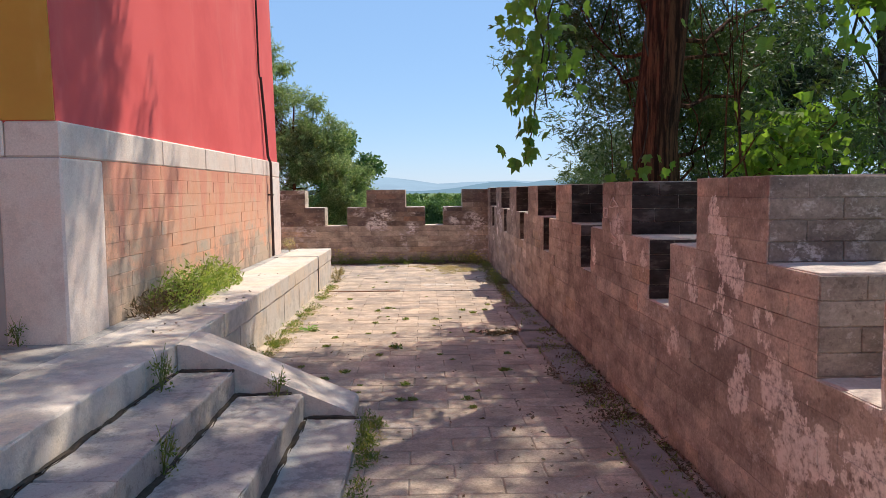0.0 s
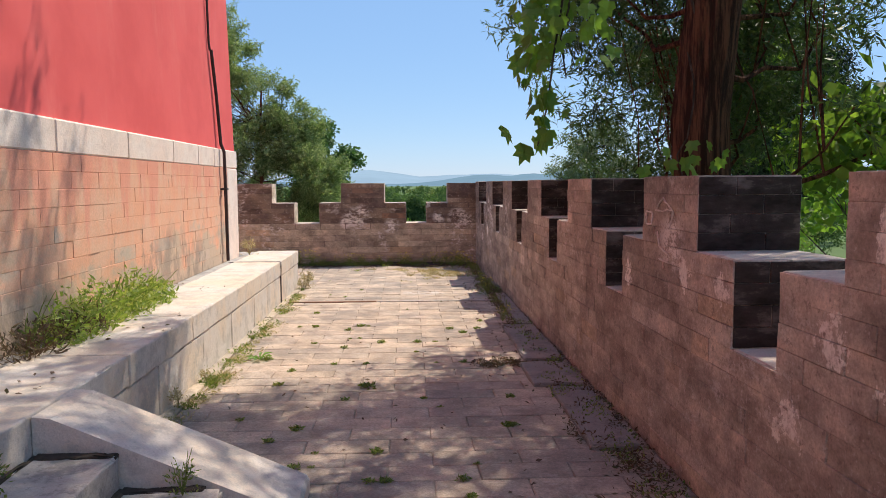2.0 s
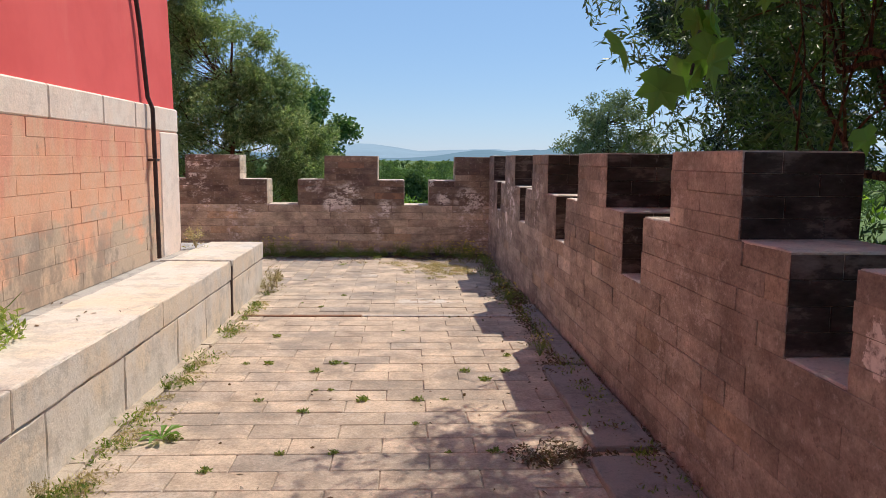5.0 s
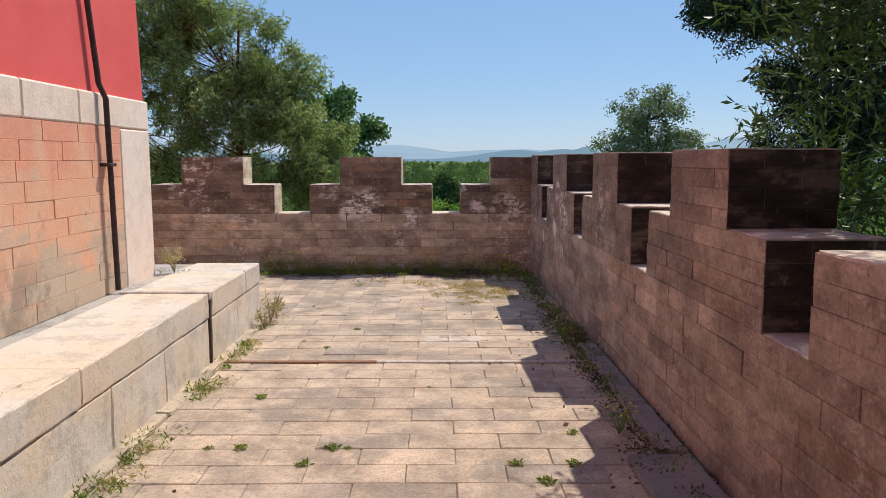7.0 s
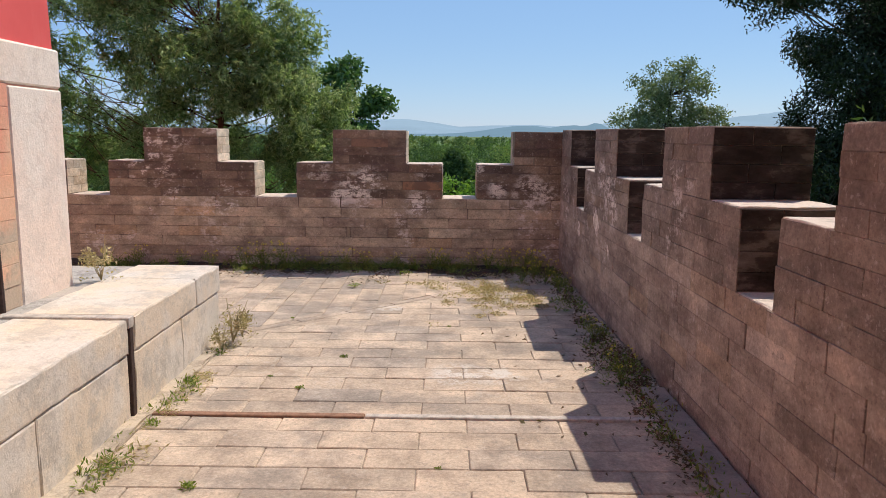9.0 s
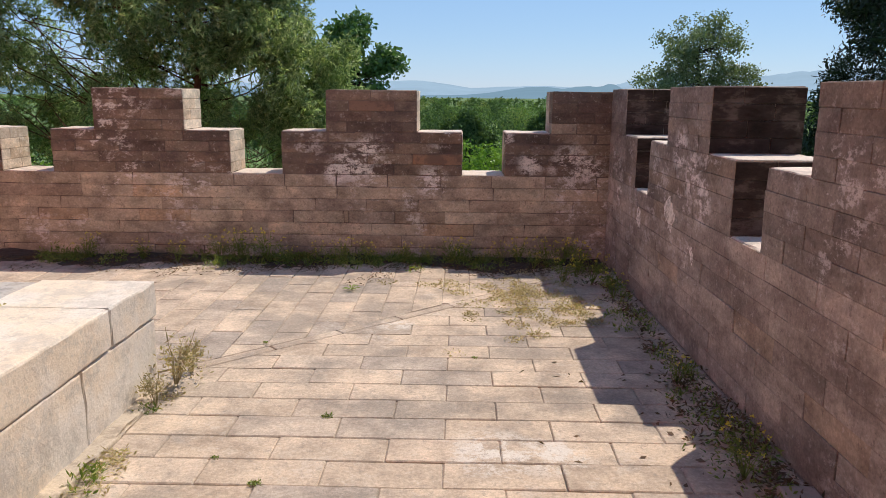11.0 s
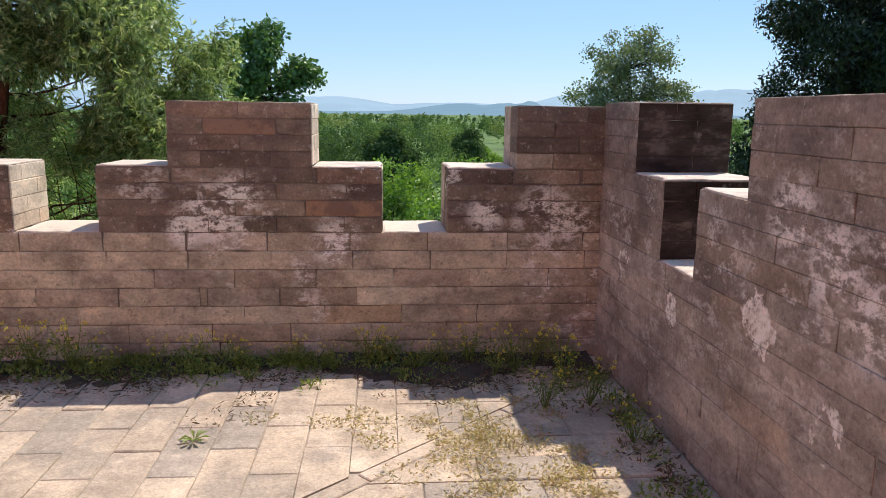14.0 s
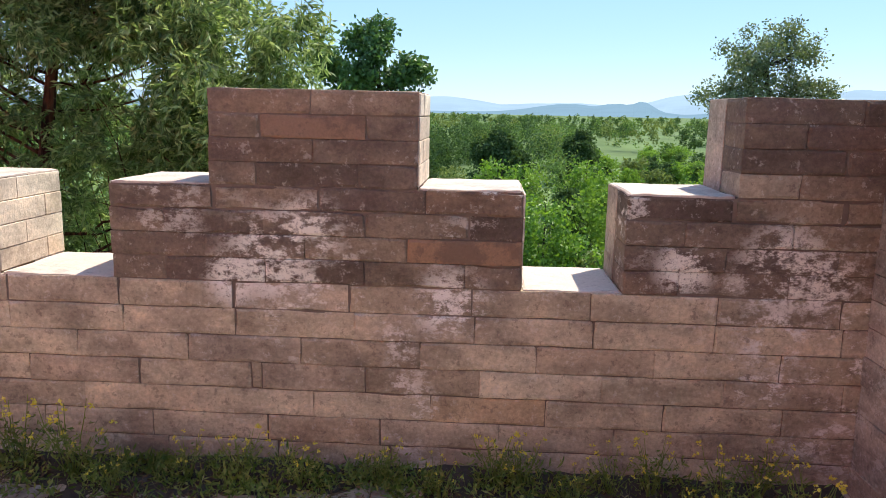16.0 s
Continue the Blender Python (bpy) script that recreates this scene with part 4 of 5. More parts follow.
def blades(spots, length, width, g, up=1.0):
    """Leaves that rise from the ground: spots of (x, y, z, radius, height, count)."""
    out = []
    for x, y, z, rad, h, n in spots:
        p = np.empty((n, 3))
        a, q = g.uniform(0, 2 * math.pi, n), rad * np.sqrt(g.uniform(0, 1, n))
        p[:, 0], p[:, 1] = x + q * np.cos(a), y + q * np.sin(a)
        p[:, 2] = z + h * g.uniform(0, 1, n) ** 1.5 * (1 - 0.5 * q / max(rad, 1e-6))
        d = g.normal(0, 0.7, (n, 3))
        d[:, 2] = np.abs(d[:, 2]) * up + 0.15 * up
        d /= np.linalg.norm(d, axis=1)[:, None]
        s = np.cross(d, g.normal(0, 1, (n, 3)))
        s /= np.linalg.norm(s, axis=1)[:, None] + 1e-9
        L, W = (length * g.uniform(0.5, 1.4, n))[:, None], (width * g.uniform(0.5, 1.4, n))[:, None]
        t = np.empty((n, 4, 3))
        t[:, 0], t[:, 1], t[:, 2], t[:, 3] = p, p + d * L * 0.5 + s * W * 0.5, p + d * L, p + d * L * 0.5 - s * W * 0.5
        t[:, :, 2] = np.maximum(t[:, :, 2], z + 0.002)
        out.append(t)
    return np.concatenate(out)


def carpet(name, label, spots, length, width, mat, seed, up=1.0):
    g = np.random.default_rng(seed)
    tagged(new(name, quads_mesh(name, blades(spots, length, width, g, up), mat)), label, "weeds", kind="stuff")


rv = random.Random(41)
CLUMPS = [rv.uniform(-6.5, 1.2) for _ in range(26)]
FAR = [(max(-6.6, min(1.2, rv.choice(CLUMPS) + rv.gauss(0, 0.13))), 15.5 - abs(rv.gauss(0, 0.16)), 0.01, rv.uniform(0.04, 0.11), rv.choice((0.03, 0.04, 0.05, 0.07, 0.1, 0.16)), 50) for _ in range(220)]
carpet("end_wall_weeds", "low green weeds thick along the foot of the end parapet", FAR, 0.035, 0.010, L_WEED, 51)
LONG = []
for _ in range(230):
    y = rv.uniform(3.0, 15.3)
    LONG.append((1.44 - 0.0105 * y - 0.06 - abs(rv.gauss(0, 0.13)), y, 0.0, rv.uniform(0.04, 0.13), rv.uniform(0.02, 0.09), 40))
carpet("long_wall_weeds", "straggling green weeds along the foot of the long parapet", [(x, y, z, a, h * 1.3, n) for x, y, z, a, h, n in LONG[:110]], 0.03, 0.009, L_WEED, 52)
carpet("dead_creeper", "dry brown creeper and litter along the foot of the long parapet", LONG[110:] + [(0.75 + rv.uniform(-0.15, 0.3), 7.7 + rv.uniform(-0.12, 0.12), 0.0, 0.09, 0.03, 60) for _ in range(14)] + [(x + 0.05, y + 0.3, z, a * 1.5, 0.03, 34) for x, y, z, a, h, n in LONG if y < 12.3], 0.032, 0.010, L_DEAD, 53, 0.4)
DRY = [(0.52 + rv.gauss(0, 0.2) + 0.14 * math.sin(i), 14.1 + rv.gauss(0, 0.42), 0.0, rv.uniform(0.04, 0.12), 0.03, rv.choice((12, 20, 34, 50))) for i in range(90)]
DRY += [(-0.2 + rv.gauss(0, 0.2), 14.55 + rv.gauss(0, 0.12), 0.0, 0.09, 0.02, 40) for i in range(9)]
carpet("dry_weeds", "dry straw-coloured creeping weeds on the paving", [(x, y, z, a, h, 2 * n) for x, y, z, a, h, n in DRY], 0.022, 0.008, L_DRY, 54, 0.5)
carpet("soil_litter", "dry brown stalks and litter on the soil by the end parapet", [(rv.uniform(-6.0, 1.2), 15.5 - abs(rv.gauss(0, 0.3)), 0.0, rv.uniform(0.08, 0.2), 0.03, 60) for _ in range(150)], 0.035, 0.007, L_DEAD, 58, 0.35)
FOOT = [(-1.5 + rv.gauss(0, 0.03), rv.uniform(5.3, 12.5), 0.0, rv.uniform(0.03, 0.08), rv.uniform(0.02, 0.06), 30) for _ in range(40)]
FOOT += [(-1.47, y, 0.0, 0.12, 0.10, 80) for y in (7.2, 8.15, 8.9, 9.45, 10.4)]
FOOT += [(-0.36 + rv.gauss(0, 0.03), rv.uniform(2.4, 4.9), 0.0, 0.06, rv.uniform(0.03, 0.1), 45) for _ in range(26)]
carpet("platform_weeds", "green and yellowing weeds in the joint below the platform", [(x, y, z, a, h, int(n * 1.6)) for x, y, z, a, h, n in FOOT], 0.03, 0.009, L_WEED, 55)
carpet("dry_platform_weeds", "dry straw and litter in the joint below the platform", [(x + 0.03, y + 0.15, z, a * 1.3, 0.025, 60) for x, y, z, a, h, n in FOOT[:46]], 0.03, 0.008, L_DRY, 56, 0.5)


g = np.random.default_rng(57)
spots = [(0.95 + rv.gauss(0, 0.22), rv.uniform(3.2, 13.0), 0.0, 0.25, 0.004, 3) for _ in range(70)] + [(rv.uniform(-1.3, 0.9), rv.uniform(3.5, 9.0), 0.0, 0.3, 0.004, 2) for _ in range(60)]
spots += [(rv.uniform(-2.15, -1.7), rv.uniform(4.5, 9.0), 0.545, 0.15, 0.004, 2) for _ in range(16)]
tagged(new("fallen_leaves", quads_mesh("fallen_leaves", blades(spots, 0.035, 0.022, g, 0.12), L_DEAD)), "dry brown fallen leaves scattered on the paving", "leaves", kind="stuff")


def tuft(name, label, mat, h, rad, n, seed, length=0.05, width=0.016, stems=5, flowers=0):
    """A single weed: thin stems, leaves and, on some, small yellow flowers."""
    g = np.random.default_rng(seed)
    r = random.Random(seed)
    root = tagged(new(name), label, "plant")
    tops = []
    for _ in range(stems):
        a = r.uniform(0, 6.28)
        e = (rad * math.cos(a) * r.uniform(0.3, 1), rad * math.sin(a) * r.uniform(0.3, 1), h * r.uniform(0.6, 1.0))
        tops.append(e)
        v, f = tube(bent((0, 0, -0.005), e, 4, 0.01, r), [0.003, 0.0028, 0.0024, 0.002, 0.0012], 5)
        part("stem", mesh_of("stem", v, f, mat), root)
    q = blades([(0, 0, 0, rad, h, n)] + [(e[0] * 0.8, e[1] * 0.8, e[2] * 0.45, rad * 0.3, h * 0.4, n // 4) for e in tops], length, width, g, 0.6)
    part("foliage", quads_mesh("foliage", q, mat), root)
    for i in range(flowers):
        e = tops[i % len(tops)]
        d = (r.uniform(-0.04, 0.04), r.uniform(-0.04, 0.04), r.uniform(-0.04, 0.03))
        q = leaf_quads([(e[0] + d[0], e[1] + d[1], e[2] + d[2])], 8, 0.01, 0.015, 0.011, 0, g)
        part("flower", quads_mesh("flower", q, L_FLOWER), root, "small yellow flower")
    return root


# the shrub against the plinth
g = np.random.default_rng(61)
shrub = tagged(new("wild_shrub"), "bushy bright green wild shrub growing on the platform against the plinth", "shrub")
spots = [(-2.14 + g.normal(0, 0.04), y, 0.54, 0.17, (0.12 + 0.24 * math.sin((y - 5.8) / 2.3 * 3.0)) * g.uniform(0.7, 1.25), 260) for y in np.linspace(6.15, 7.95, 13)]
part("foliage", quads_mesh("foliage", blades(spots, 0.055, 0.016, g, 0.7), L_SHRUB), shrub)
spots = [(-2.16 + g.normal(0, 0.04), y, 0.54, 0.12, 0.22, 160) for y in np.linspace(5.75, 6.5, 6)]
part("dry_foliage", quads_mesh("dry_foliage", blades(spots, 0.06, 0.012, g, 0.9), L_DEAD), shrub, "withered brown lower leaves")
for k in range(26):
    y = rv.uniform(5.8, 8.0)
    v, f = tube(bent((-2.18, y, 0.53), (-2.1 + rv.uniform(-0.08, 0.15), y + rv.uniform(-0.2, 0.2), 0.54 + rv.uniform(0.15, 0.38)), 4, 0.02, rv), [0.005, 0.004, 0.0035, 0.003, 0.0015], 5)
    part("stem", mesh_of("stem", v, f, L_WEED), shrub)

flowering = tuft("flowering_weed", "tall green weed with small yellow flowers by the parapet", L_WEED, 0.30, 0.15, 70, 71, 0.028, 0.009, 12, 12)
flowering.matrix_basis = pose(-1.75, 15.36, 0)
tagged(flowering, group="yellow-flowered weeds")
for x, y, s, a in ((-2.2, 15.38, 0.8, 50), (-2.55, 15.3, 0.7, 90), (-1.1, 15.4, 0.75, 130), (-0.55, 15.42, 0.6, 170), (0.0, 15.4, 0.7, 220), (0.35, 15.4, 0.65, 280), (0.75, 15.3, 0.85, 320), (1.0, 15.15, 0.95, 20), (1.05, 14.75, 0.8, 140), (0.8, 14.7, 0.75, 75), (-3.4, 15.35, 0.8, 200), (1.13, 14.3, 0.7, 300), (1.12, 12.6, 0.6, 10), (1.1, 11.6, 0.75, 250), (1.05, 9.6, 0.6, 100), (-2.0, 15.42, 0.95, 15), (-1.55, 15.25, 0.55, 200), (-1.3, 15.38, 0.6, 260), (-0.85, 15.36, 0.7, 40), (-0.3, 15.33, 0.55, 310), (-0.1, 15.44, 0.8, 95), (0.2, 15.34, 0.5, 185), (0.5, 15.42, 0.75, 235), (0.62, 15.2, 0.55, 60), (0.9, 15.42, 0.8, 145), (-2.9, 15.4, 0.6, 330), (0.95, 14.95, 0.6, 215)):
    c = copy_thing(flowering, pose(x, y, 0, 0, 0, a))
    c.scale = (s, s, s)
small = tuft("joint_weed", "small green weed in a paving joint", L_WEED, 0.035, 0.055, 36, 72, 0.04, 0.016, 4)
small.matrix_basis = pose(-0.3, 7.0, 0)
tagged(small, group="weeds in the paving joints")
for k in range(54):
    y = 11.07 - 0.2085 * (rv.randrange(8, 30) if k < 46 else rv.randrange(-12, 8))
    c = copy_thing(small, pose(rv.uniform(-1.3, 0.85), y, 0, 0, 0, rv.uniform(0, 360)))
    s = rv.uniform(0.25, 0.7)
    c.scale = (s, s, s)
stepweed = tuft("step_weed", "green weed growing from the stone steps", L_WEED, 0.27, 0.085, 46, 73, 0.028, 0.010, 9)
stepweed.matrix_basis = pose(-1.53, 4.22, 0.362)
tagged(stepweed, group="weeds on the steps")
for x, y, z, s in ((-1.22, 3.35, 0.205, 0.9), (-0.95, 4.64, 0.205, 0.8), (-1.3, 3.0, 0.205, 0.6), (-0.40, 4.4, 0.0, 0.7), (-2.6, 4.72, 0.53, 0.8)):
    c = copy_thing(stepweed, pose(x, y, z, 0, 0, x * 900))
    c.scale = (s, s, s)
dryplant = tuft("dry_plant", "thin dry plant with straw-coloured leaves", L_DRY, 0.30, 0.13, 90, 74, 0.03, 0.010, 10)
dryplant.matrix_basis = pose(-2.2, 11.98, 0.54)
tagged(dryplant, group="dry plants by the platform")
for x, y, z, s in ((-1.5, 12.45, 0.0, 1.1), (-1.5, 12.2, 0.0, 0.7), (-1.48, 12.62, 0.0, 0.8), (-1.54, 6.5, 0.02, 0.6), (-1.54, 7.2, 0.02, 0.45)):
    c = copy_thing(dryplant, pose(x, y, z, 0, 0, y * 700))
    c.scale = (s, s, s)

def soil_sheet():
    """A low uneven bank that thins out over the paving, with bare bricks between."""
    nx, ny = 246, 22
    verts = []
    for j in range(ny):
        for i in range(nx):
            x, y = -8.5 + 9.75 * i / (nx - 1), 14.72 + (FAR_Y - 0.008 - 14.72) * j / (ny - 1)
            f = j / (ny - 1)
            z = -0.058 + 0.09 * f + 0.034 * noise.noise((x * 1.9, y * 2.3, 0.5)) + 0.016 * noise.noise((x * 9, y * 9, 4.0)) + 0.006 * noise.noise((x * 30, y * 30, 9.0))
            verts.append((x, y, max(-0.03, z) if j else -0.03))
    faces = [(j * nx + i, j * nx + i + 1, (j + 1) * nx + i + 1, (j + 1) * nx + i) for j in range(ny - 1) for i in range(nx - 1)]
    return verts, faces


tagged(new("soil_strip", mesh_of("soil_strip", *soil_sheet(), M_SOIL)), "dark soil gathered along the foot of the end parapet", "soil", kind="structure")

def rosette(label, x, y, s, a, mat):
    """A flat star of broad leaves."""
    root = tagged(new("rosette_weed"), label, "plant", "broad-leaved rosettes on the paving")
    root.matrix_basis = pose(x, y, 0.004, 0, 0, a)
    v = [(0, 0, 0), (0.3, 0.012, 0.09), (0.7, 0.03, 0.12), (1.0, 0, 0.02), (0.7, -0.03, 0.12), (0.3, -0.012, 0.09), (0.5, 0, 0.085)]
    w = [(p[0] * s, p[1] * s * 4.5, p[2] * s * 1.6) for p in v]
    me = mesh_of("leaf", w, [(0, 1, 6), (1, 2, 6), (2, 3, 6), (3, 4, 6), (4, 5, 6), (5, 0, 6)], mat)
    for k in range(9):
        part("leaf", me, root, m=pose(0, 0, 0, 0, rv.uniform(-25, 4), k * 40 + rv.uniform(-9, 9)))


rosette("broad-leaved green rosette weed on the paving beside the platform", -1.28, 7.95, 0.13, 20, L_VINE)
rosette("broad-leaved green rosette weed on the sunlit paving", -0.87, 14.42, 0.075, 75, L_WEED)

# stone slabs set at the foot of the long parapet
for a, b, x in ((3.2, 4.6, 1.1), (5.6, 6.85, 1.05), (6.92, 7.6, 0.94), (7.72, 9.25, 1.0), (9.3, 11.5, 1.18)):
    tagged(new("kerb_slab", rough_mesh("kerb_slab", (x, a, -0.06), (1.33, b, 0.034), M_KERB, 0.07, 0.005, 0.02)), "dark grey stone slab set beside the long parapet", "slab", "slabs by the parapet")

# ---------------------------------------------------------------- the parapets
COURSE = 0.1135


def parapet(name, label, start, end, tops, z_sill, z_step, z_top, thick, m, keep, seed, low, high, ends, mortar, joint, length, phases, burnt=(), dark_to=-99.0, dark=None, pale_from=99.0, pale=None):
    """A brick parapet with stepped merlons. It runs along local x from start to end, inner face at local y = 0, thickness towards +y.
    phases: where a head joint of each lower course lies; burnt: places (along, height) of orange bricks;
    dark_to: up to where along the wall the merlons are of the dark material; pale_from: from where on all bricks are of the pale one.
    tops: spans of the full-height parts; each has a step 0.40 m wide at its sides. keep: the span whose inner bricks are pieces of their own."""
    r = random.Random(seed)
    root = tagged(new(name), label, "wall", kind="structure")
    root.matrix_basis = m
    step = 0.405
    tops = sorted(tops)
    levels = [(0.0, z_sill, [(start, end)])]
    wide = [(max(start, a - step), min(end, b + step)) for a, b in tops]
    levels.append((z_sill, z_step, wide))
    levels.append((z_step, z_top, tops))
    g = 0.0038
    out = [(start + g, -0.4), (end - g, -0.4)]
    for lvl, (a, b) in sorted([(2, s) for s in tops], key=lambda s: -s[1][0]):
        wa, wb = max(start, a - step), min(end, b + step)
        if wb < end:
            out += [(wb - g, z_sill - g)] if out[-1][1] == z_sill - g else [(end - g, z_sill - g), (wb - g, z_sill - g)]
        if wb > b:
            out += [(wb - g, z_step - g), (b - g, z_step - g)]
        out += [(b - g, z_top - g), (a + g, z_top - g)]
        if a > wa:
            out += [(a + g, z_step - g), (wa + g, z_step - g)]
        if wa > start:
            out += [(wa + g, z_sill - g)]
    if out[-1][1] == z_sill - g:
        out.append((start + g, z_sill - g))
    rest, made = Bag(), {}
    for k, (za, zb, spans) in enumerate(levels):
        n = 7 if k == 0 else 4
        ch = (zb - za) / n
        for a, b in spans:
            for i in range(n):
                zc = za + ch * (i + 0.5)
                for row in (0, 1):
                    L = length if k == 0 else 0.405
                    cuts = [a]
                    p = a + (L * (1.0 if (i + row) % 2 else 0.5) + r.uniform(-0.03, 0.03) if k else 0.0)
                    if k == 0:
                        p = phases[i] + math.floor((a - phases[i]) / L) * L + L
                    while p < b - 0.1:
                        if p > a + 0.1:
                            cuts.append(p)
                        p += L + r.uniform(-0.012, 0.012)
                    cuts.append(b)
                    if k == 0 and row == 0 and not burnt:
                        cuts = sorted(cuts + [(u + v) / 2 + r.uniform(-0.06, 0.06) for u, v in zip(cuts, cuts[1:]) if v - u > 0.4 and r.random() < 0.13])
                    if burnt and k == 0 and row == 0 and i == 3:
                        cuts = sorted(cuts + [phases[3] + length + 0.05])
                    for u, v in zip(cuts, cuts[1:]):
                        ln = round((v - u) / 0.02) * 0.02 if k == 0 and u > a and v < b else v - u
                        ya, yb = (0.0, thick / 2 - 0.003) if row == 0 else (thick / 2 + 0.003, thick)
                        size = (ln - joint, yb - ya, ch - joint * 0.85 - (0.004 if k == 0 and i == 6 and not burnt else 0.0))
                        dy = r.uniform(-0.006, 0.001) if row == 0 else 0.0
                        place = Matrix.Translation(((u + v) / 2, (ya + yb) / 2 + dy, zc)) @ pose(0, 0, 0, 0, r.uniform(-0.15, 0.15), r.uniform(-0.2, 0.2))
                        if row == 0 and keep[0] < (u + v) / 2 < keep[1]:
                            fired = any(u < x < v and abs(z - zc) < ch / 2 for x, z in burnt)
                            in_dark, in_pale = (u + v) / 2 < dark_to, (u + v) / 2 > pale_from
                            key = (round(size[0], 2), k, r.randrange(3), fired, k == 1 and i == 3, in_dark, in_pale)
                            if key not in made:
                                mat = M_BURNT if fired else pale if in_pale else dark if k and in_dark else high if k else low
                                half = [c / 2 for c in size]
                                if burnt:
                                    made[key] = rough_mesh("brick", [-c for c in half], half, mat, 0.13, 0.0014, 0.026 if k == 1 and i == 3 else 0.007, 3.0 * len(made))
                                else:
                                    made[key] = mesh_of("brick", *box_data(size, 0.002, 0.002, r), mat)
                            part("brick", made[key], root, m=place)
                        else:
                            rest.add(*box_data(size, 0.0015), place)
            # lime coping on what stays open to the sky
            shut = [s for s in (levels[k + 1][2] if k < 2 else []) if s[1] > a and s[0] < b]
            p = a
            gaps = []
            for s in shut:
                if s[0] > p + 0.01:
                    gaps.append((p, s[0]))
                p = s[1]
            if b > p + 0.01:
                gaps.append((p, b))
            for ga, gb in gaps:
                lo = ga + (0.006 if ga > a + 0.01 else 0.004)
                cap = rough_mesh("coping", (lo, 0.004, zb - 0.006), (gb - 0.005, thick - 0.004, zb + (0.006 if k < 2 else 0.002)), M_CAP if k < 2 else high, 0.06, 0.0025, 0.012)
                part("coping", cap, root)
    for a, b in tops:
        wb = min(end, b + step)
        for x, za, zb in ((b, z_step, z_top), (wb, z_sill, z_step)):
            if x >= end:
                continue
            ch = (zb - za) / 4
            for i in range(4):
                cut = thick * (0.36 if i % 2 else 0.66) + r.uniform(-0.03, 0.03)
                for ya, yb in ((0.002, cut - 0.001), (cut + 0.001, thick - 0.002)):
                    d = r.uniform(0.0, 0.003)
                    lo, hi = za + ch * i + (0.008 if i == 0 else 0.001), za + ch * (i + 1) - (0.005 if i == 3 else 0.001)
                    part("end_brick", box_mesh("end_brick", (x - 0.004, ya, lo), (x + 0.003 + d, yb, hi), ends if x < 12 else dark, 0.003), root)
    part("core", prism_mesh("core", out, g, thick - g, mortar, "y"), root)
    part("bricks_beyond", rest.mesh("bricks_beyond", M_WALL_REST), root, kind="stuff")
    return root


def right_parapet():
    # local x runs towards -y of the place, from the inner corner
    ang = math.degrees(math.atan(WALL_SLOPE))
    corner = WALL_X - WALL_SLOPE * FAR_Y
    m = pose(corner, FAR_Y, 0, 0, 0, -90 + ang)
    tops = [(0.0, 0.545)] + [(0.545 + 1.195 + 1.99 * k, 0.545 + 1.99 + 1.99 * k) for k in range(9)]
    return m, tops


m, tops = right_parapet()
parapet("wall_long_parapet", "stepped brick battlement of weathered reddish-brown bricks with lime stains", 0.0, 20.0, tops, 0.795, 1.182, 1.55, 0.51, m, (-0.1, 13.7), 5, M_WALL_MID, M_WALL_MID, M_SHADED_END, M_MORTAR_PALE, 0.001, 0.47, [0.235 * (i % 2) + 0.04 * (i * 5 % 7) for i in range(7)], (), 6.2, M_WALL_FAR, 10.2, M_WALL_NEAR)
m = pose(0, FAR_Y, 0)
tops = [(0.77, 1.815), (-1.237, -0.425), (-3.33, -2.515), (-5.42, -4.605), (-7.5, -6.7)]
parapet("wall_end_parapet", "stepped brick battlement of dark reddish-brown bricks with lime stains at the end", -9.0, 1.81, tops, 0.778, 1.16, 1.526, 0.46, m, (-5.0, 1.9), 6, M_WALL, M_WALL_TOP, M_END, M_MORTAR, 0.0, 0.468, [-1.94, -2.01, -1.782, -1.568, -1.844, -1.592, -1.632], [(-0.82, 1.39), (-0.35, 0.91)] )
def scratches():
    """Lime-white scratched lines on one merlon, each a thin raised smear."""
    root = tagged(new("wall_scratches"), "white scratched house-like drawing on the parapet bricks", "graffiti")
    lines = [((5.51, 1.44), (5.64, 1.365)), ((5.51, 1.44), (5.37, 1.37)), ((5.64, 1.365), (5.37, 1.37)), ((5.37, 1.37), (5.40, 1.29)), ((5.79, 1.356), (5.69, 1.352)), ((5.79, 1.356), (5.785, 1.283)), ((5.69, 1.352), (5.69, 1.29)),
             ((5.785, 1.283), (5.69, 1.285)), ((5.60, 1.25), (5.57, 1.17)), ((5.57, 1.17), (5.40, 1.13)), ((5.57, 1.10), (5.40, 1.09)), ((5.50, 1.10), (5.50, 1.05))]
    for (ya, za), (yb, zb) in lines:
        x = WALL_X - WALL_SLOPE * ya - 0.006
        v, f = tube(bent((x, ya, za), (x, yb, zb), 4, 0.0, random.Random(ya)), [0.003, 0.006, 0.004, 0.006, 0.0025], 5)
        part("scratch", mesh_of("scratch", v, f, M_LIME), root)


scratches()
closing = new("wall_back", box_mesh("wall_back", (-2.3, -4.5, -0.05), (2.0, -4.2, 1.5), M_WALL_REST))
tagged(closing, "plain brick wall closing the terrace", "wall", kind="structure")
closing = new("wall_side", box_mesh("wall_side", (-9.2, 11.9, -0.05), (-8.75, FAR_Y, 1.5), M_WALL_REST))
tagged(closing, "plain brick wall at the terrace side", "wall", kind="structure")

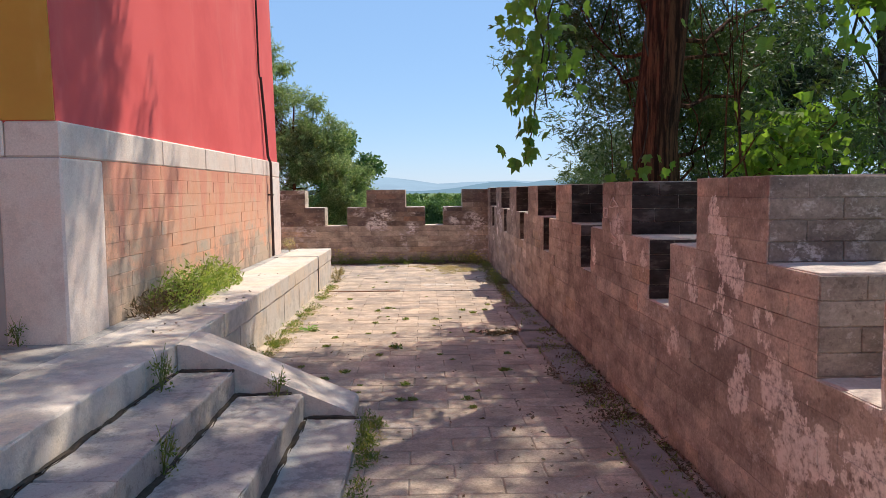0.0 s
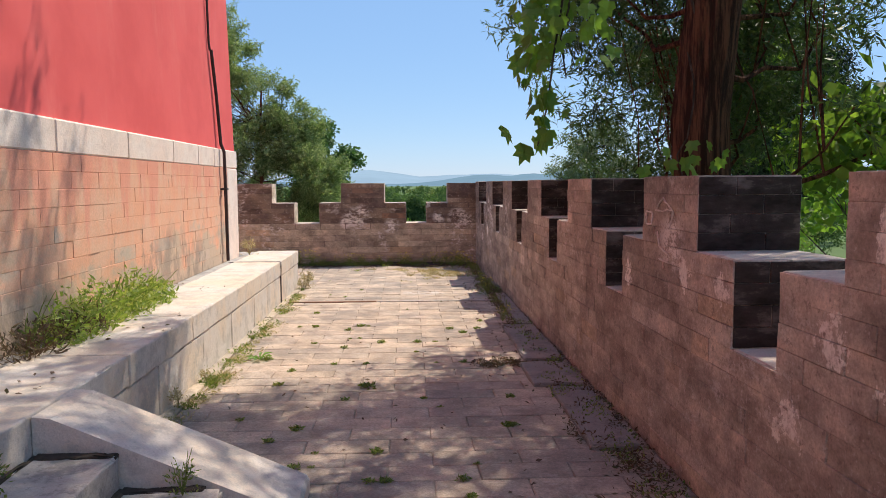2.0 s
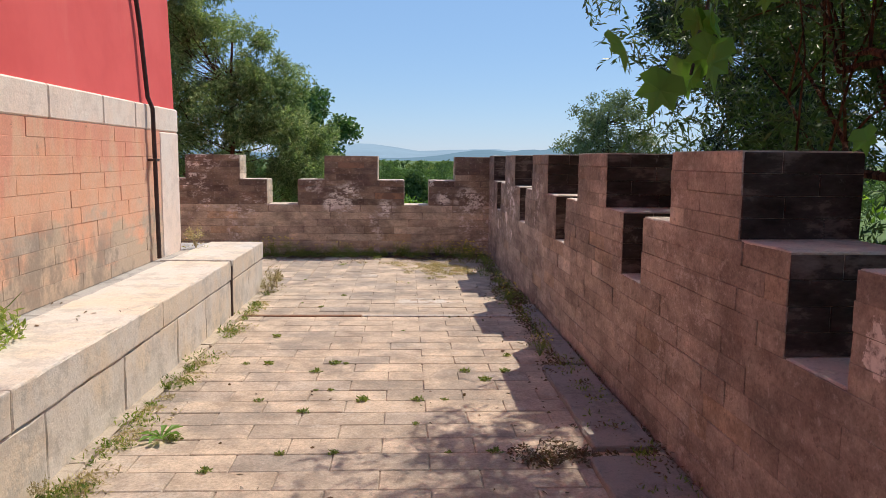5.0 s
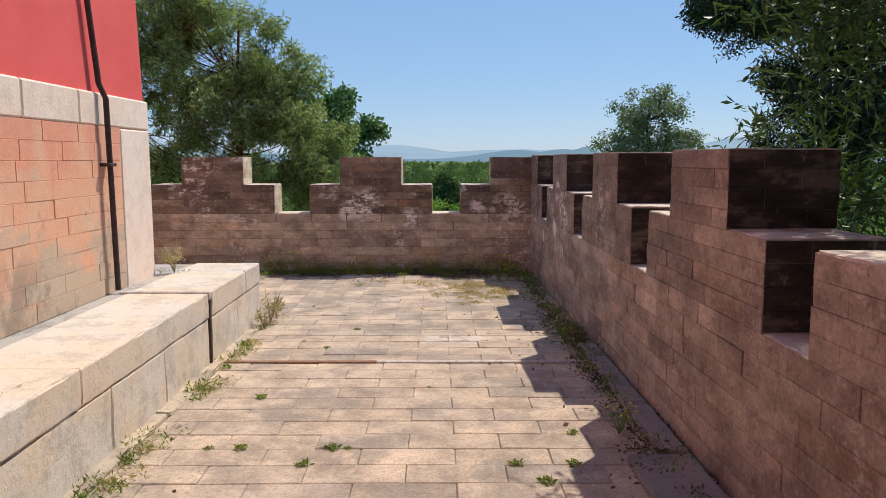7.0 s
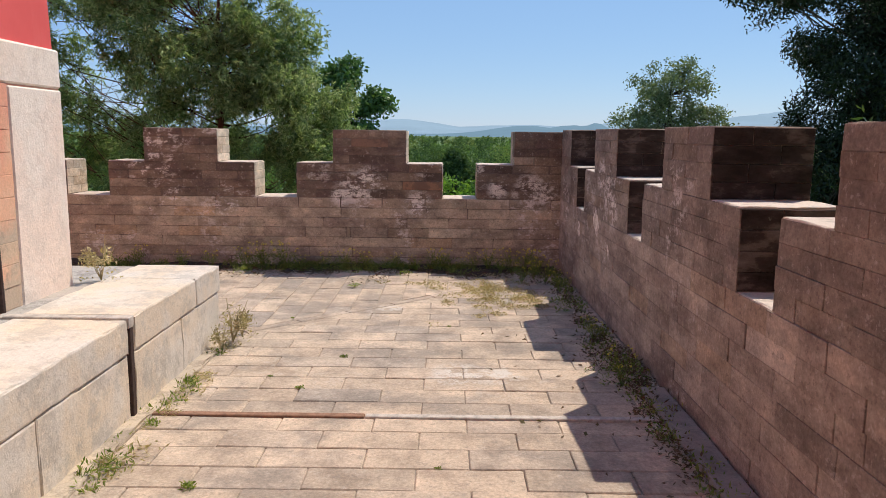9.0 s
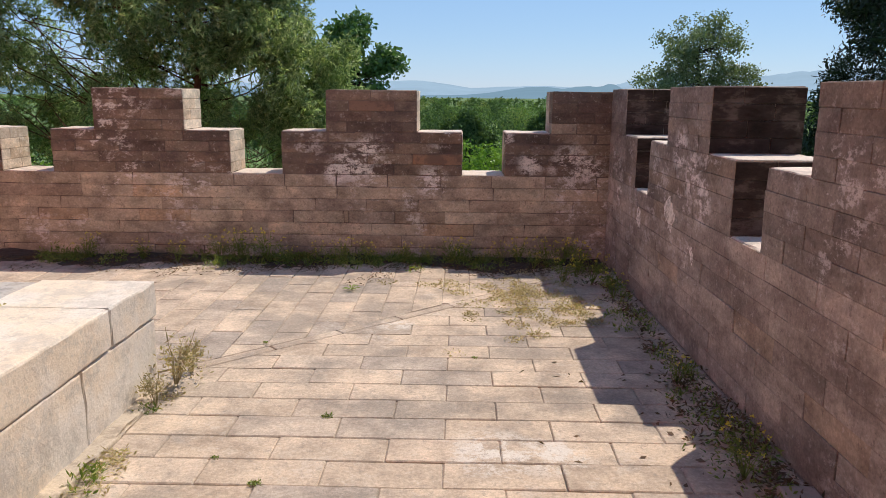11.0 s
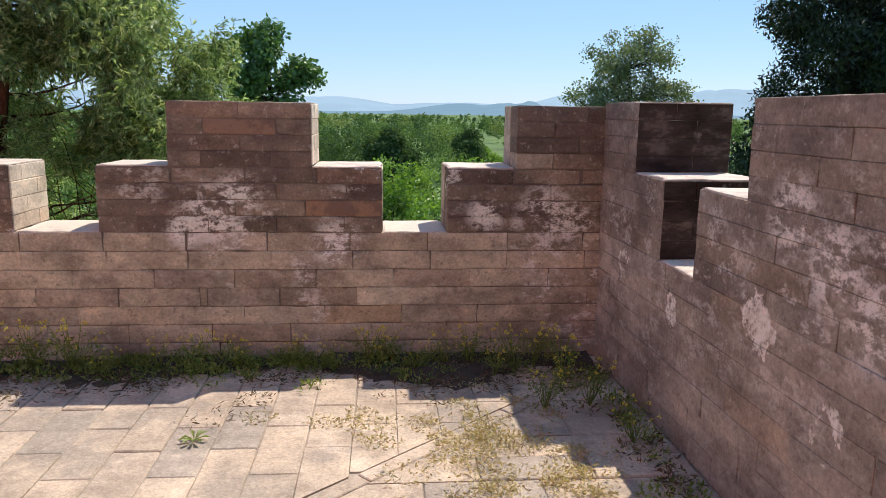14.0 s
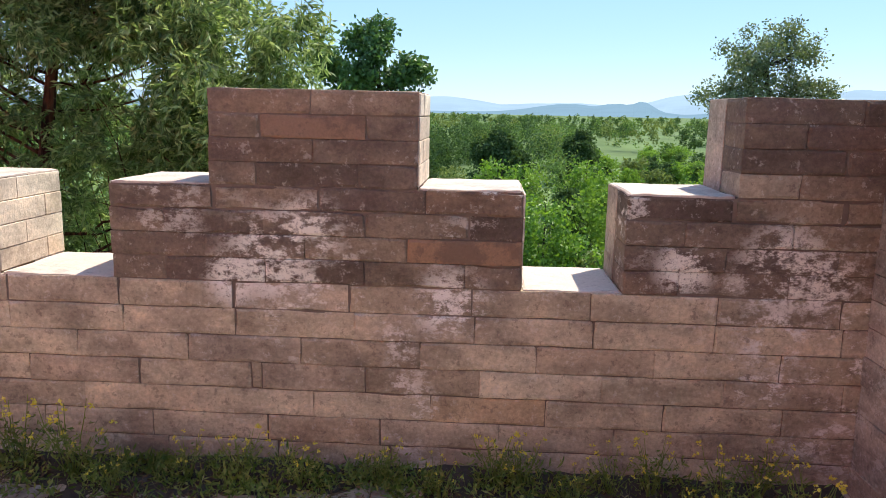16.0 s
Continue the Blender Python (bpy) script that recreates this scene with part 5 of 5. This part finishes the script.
# bricks of the pavilion plinth
rp = random.Random(8)
made = {}
n, za, zb = 10, 0.535, 1.732
ch = (zb - za) / n
for i in range(n):
    y = 5.395
    first = True
    while y < 11.27:
        L = 0.46 + rp.uniform(-0.04, 0.04)
        if first and i % 2:
            L *= 0.5
        first = False
        e = min(11.275, y + L)
        if 11.275 - e < 0.12:
            e = 11.275
        size = (0.2, round((e - y) / 0.02) * 0.02 - 0.002, ch - 0.0018)
        key = (size[1], rp.randrange(2))
        if key not in made:
            made[key] = mesh_of("brick", *box_data(size, 0.002, 0.001, rp), M_PLINTH)
        part("brick", made[key], pavilion, m=Matrix.Translation((-2.31 - 0.1 + rp.uniform(-0.003, 0.002), (y + e) / 2, za + ch * (i + 0.5))))
        y = e

# ---------------------------------------------------------------- paving
rf = random.Random(9)
made = {}
rest = Bag()
ROW, LEN = 0.2085, 0.486
count = 0


def lay(cx, cy, sx, sy, turned):
    global count
    size = (sx - 0.005, sy - 0.005, 0.06)
    place = Matrix.Translation((cx, cy, -0.03 + rf.uniform(-0.003, 0.003))) @ pose(0, 0, 0, rf.uniform(-0.35, 0.35), rf.uniform(-0.25, 0.25), rf.uniform(-0.3, 0.3))
    if not turned and -1.25 < cx < 1.05 and 4.6 < cy < 14.6 and abs(sx - LEN) < 0.01 and count < 300:
        k = rf.randrange(5)
        if k not in made:
            made[k] = mesh_of("paving_brick", *box_data(size, 0.005, 0.0025, rf), M_PAVE)
        part("paving_brick", made[k], floor, m=place)
        count += 1
    else:
        rest.add(*box_data(size, 0.006), place)


MITRE = Vector((-1.5, 12.745, 0))
ALONG = Vector((1, 0.925, 0)).normalized()
ACROSS = Vector((-ALONG.y, ALONG.x, 0))


def lay_cut(a, b, c, d, side, turned):
    """One brick over the rectangle a..b by c..d, cut along the diagonal row; side is +1 behind it and -1 before it."""
    pts = [Vector((a, c, 0)), Vector((b, c, 0)), Vector((b, d, 0)), Vector((a, d, 0))]
    s = [((p - MITRE).dot(ACROSS) * side) - 0.046 for p in pts]
    if min(s) >= 0:
        lay((a + b) / 2, (c + d) / 2, b - a, d - c, turned)
        return
    out = []
    for k in range(4):
        p, q, u, v = pts[k], pts[(k + 1) % 4], s[k], s[(k + 1) % 4]
        if u >= 0:
            out.append(p)
        if u * v < 0:
            out.append(p.lerp(q, u / (u - v)))
    if len(out) < 3:
        return
    mid = sum(out, Vector()) / len(out)
    if max((p - mid).length for p in out) < 0.06:
        return
    ring = [mid + (p - mid) * 0.975 for p in out]
    n, top = len(ring), rf.uniform(-0.003, 0.002)
    rest.add([(p.x, p.y, top) for p in ring] + [(p.x, p.y, -0.05) for p in ring], [tuple(range(n))] + [(i, i + n, (i + 1) % n + n, (i + 1) % n) for i in range(n)])


for j in range(-52, 74):
    y = 11.07 - ROW * 20 + ROW * (j + 0.5)
    if y > FAR_Y - 0.02:
        break
    left = -1.53 if y > 5.17 or y < 1.0 else -0.43
    p = -1.56 + (LEN / 2 if j % 2 else 0) - LEN
    while p < 1.45:
        a, b = max(p, left), min(p + LEN, 1.455 - 0.0105 * y)
        if b - a > 0.05:
            if y > 12.4:
                lay_cut(a, b, y - ROW / 2, y + ROW / 2, -1, False)
            else:
                lay((a + b) / 2, y, b - a, ROW, False)
        p += LEN
for j in range(46):
    x = 1.3 - ROW * (j + 0.5)
    low = 12.56 if x < -1.5 else 12.4
    p = FAR_Y + (LEN / 2 if j % 2 else 0)
    while p > low:
        a, b = max(p - LEN, low), min(p, FAR_Y)
        if b - a > 0.05:
            lay_cut(x - ROW / 2, x + ROW / 2, a, b, 1, True)
        p -= LEN
part("paving_beyond", rest.mesh("paving_beyond", M_PAVE_REST), floor, kind="stuff")
strip = Bag()
ang = math.degrees(math.atan2(0.925, 1))
p = MITRE + Vector((0, 0, -0.029))
while p.x < 1.2:
    strip.add(*box_data((0.47, 0.085, 0.06), 0.005), Matrix.Translation(p + ALONG * 0.24) @ pose(0, 0, 0, 0, 0, ang))
    p += ALONG * 0.477
part("mitre_bricks", strip.mesh("mitre_bricks", M_PAVE_REST), floor, "diagonal row of bricks on edge", kind="stuff")
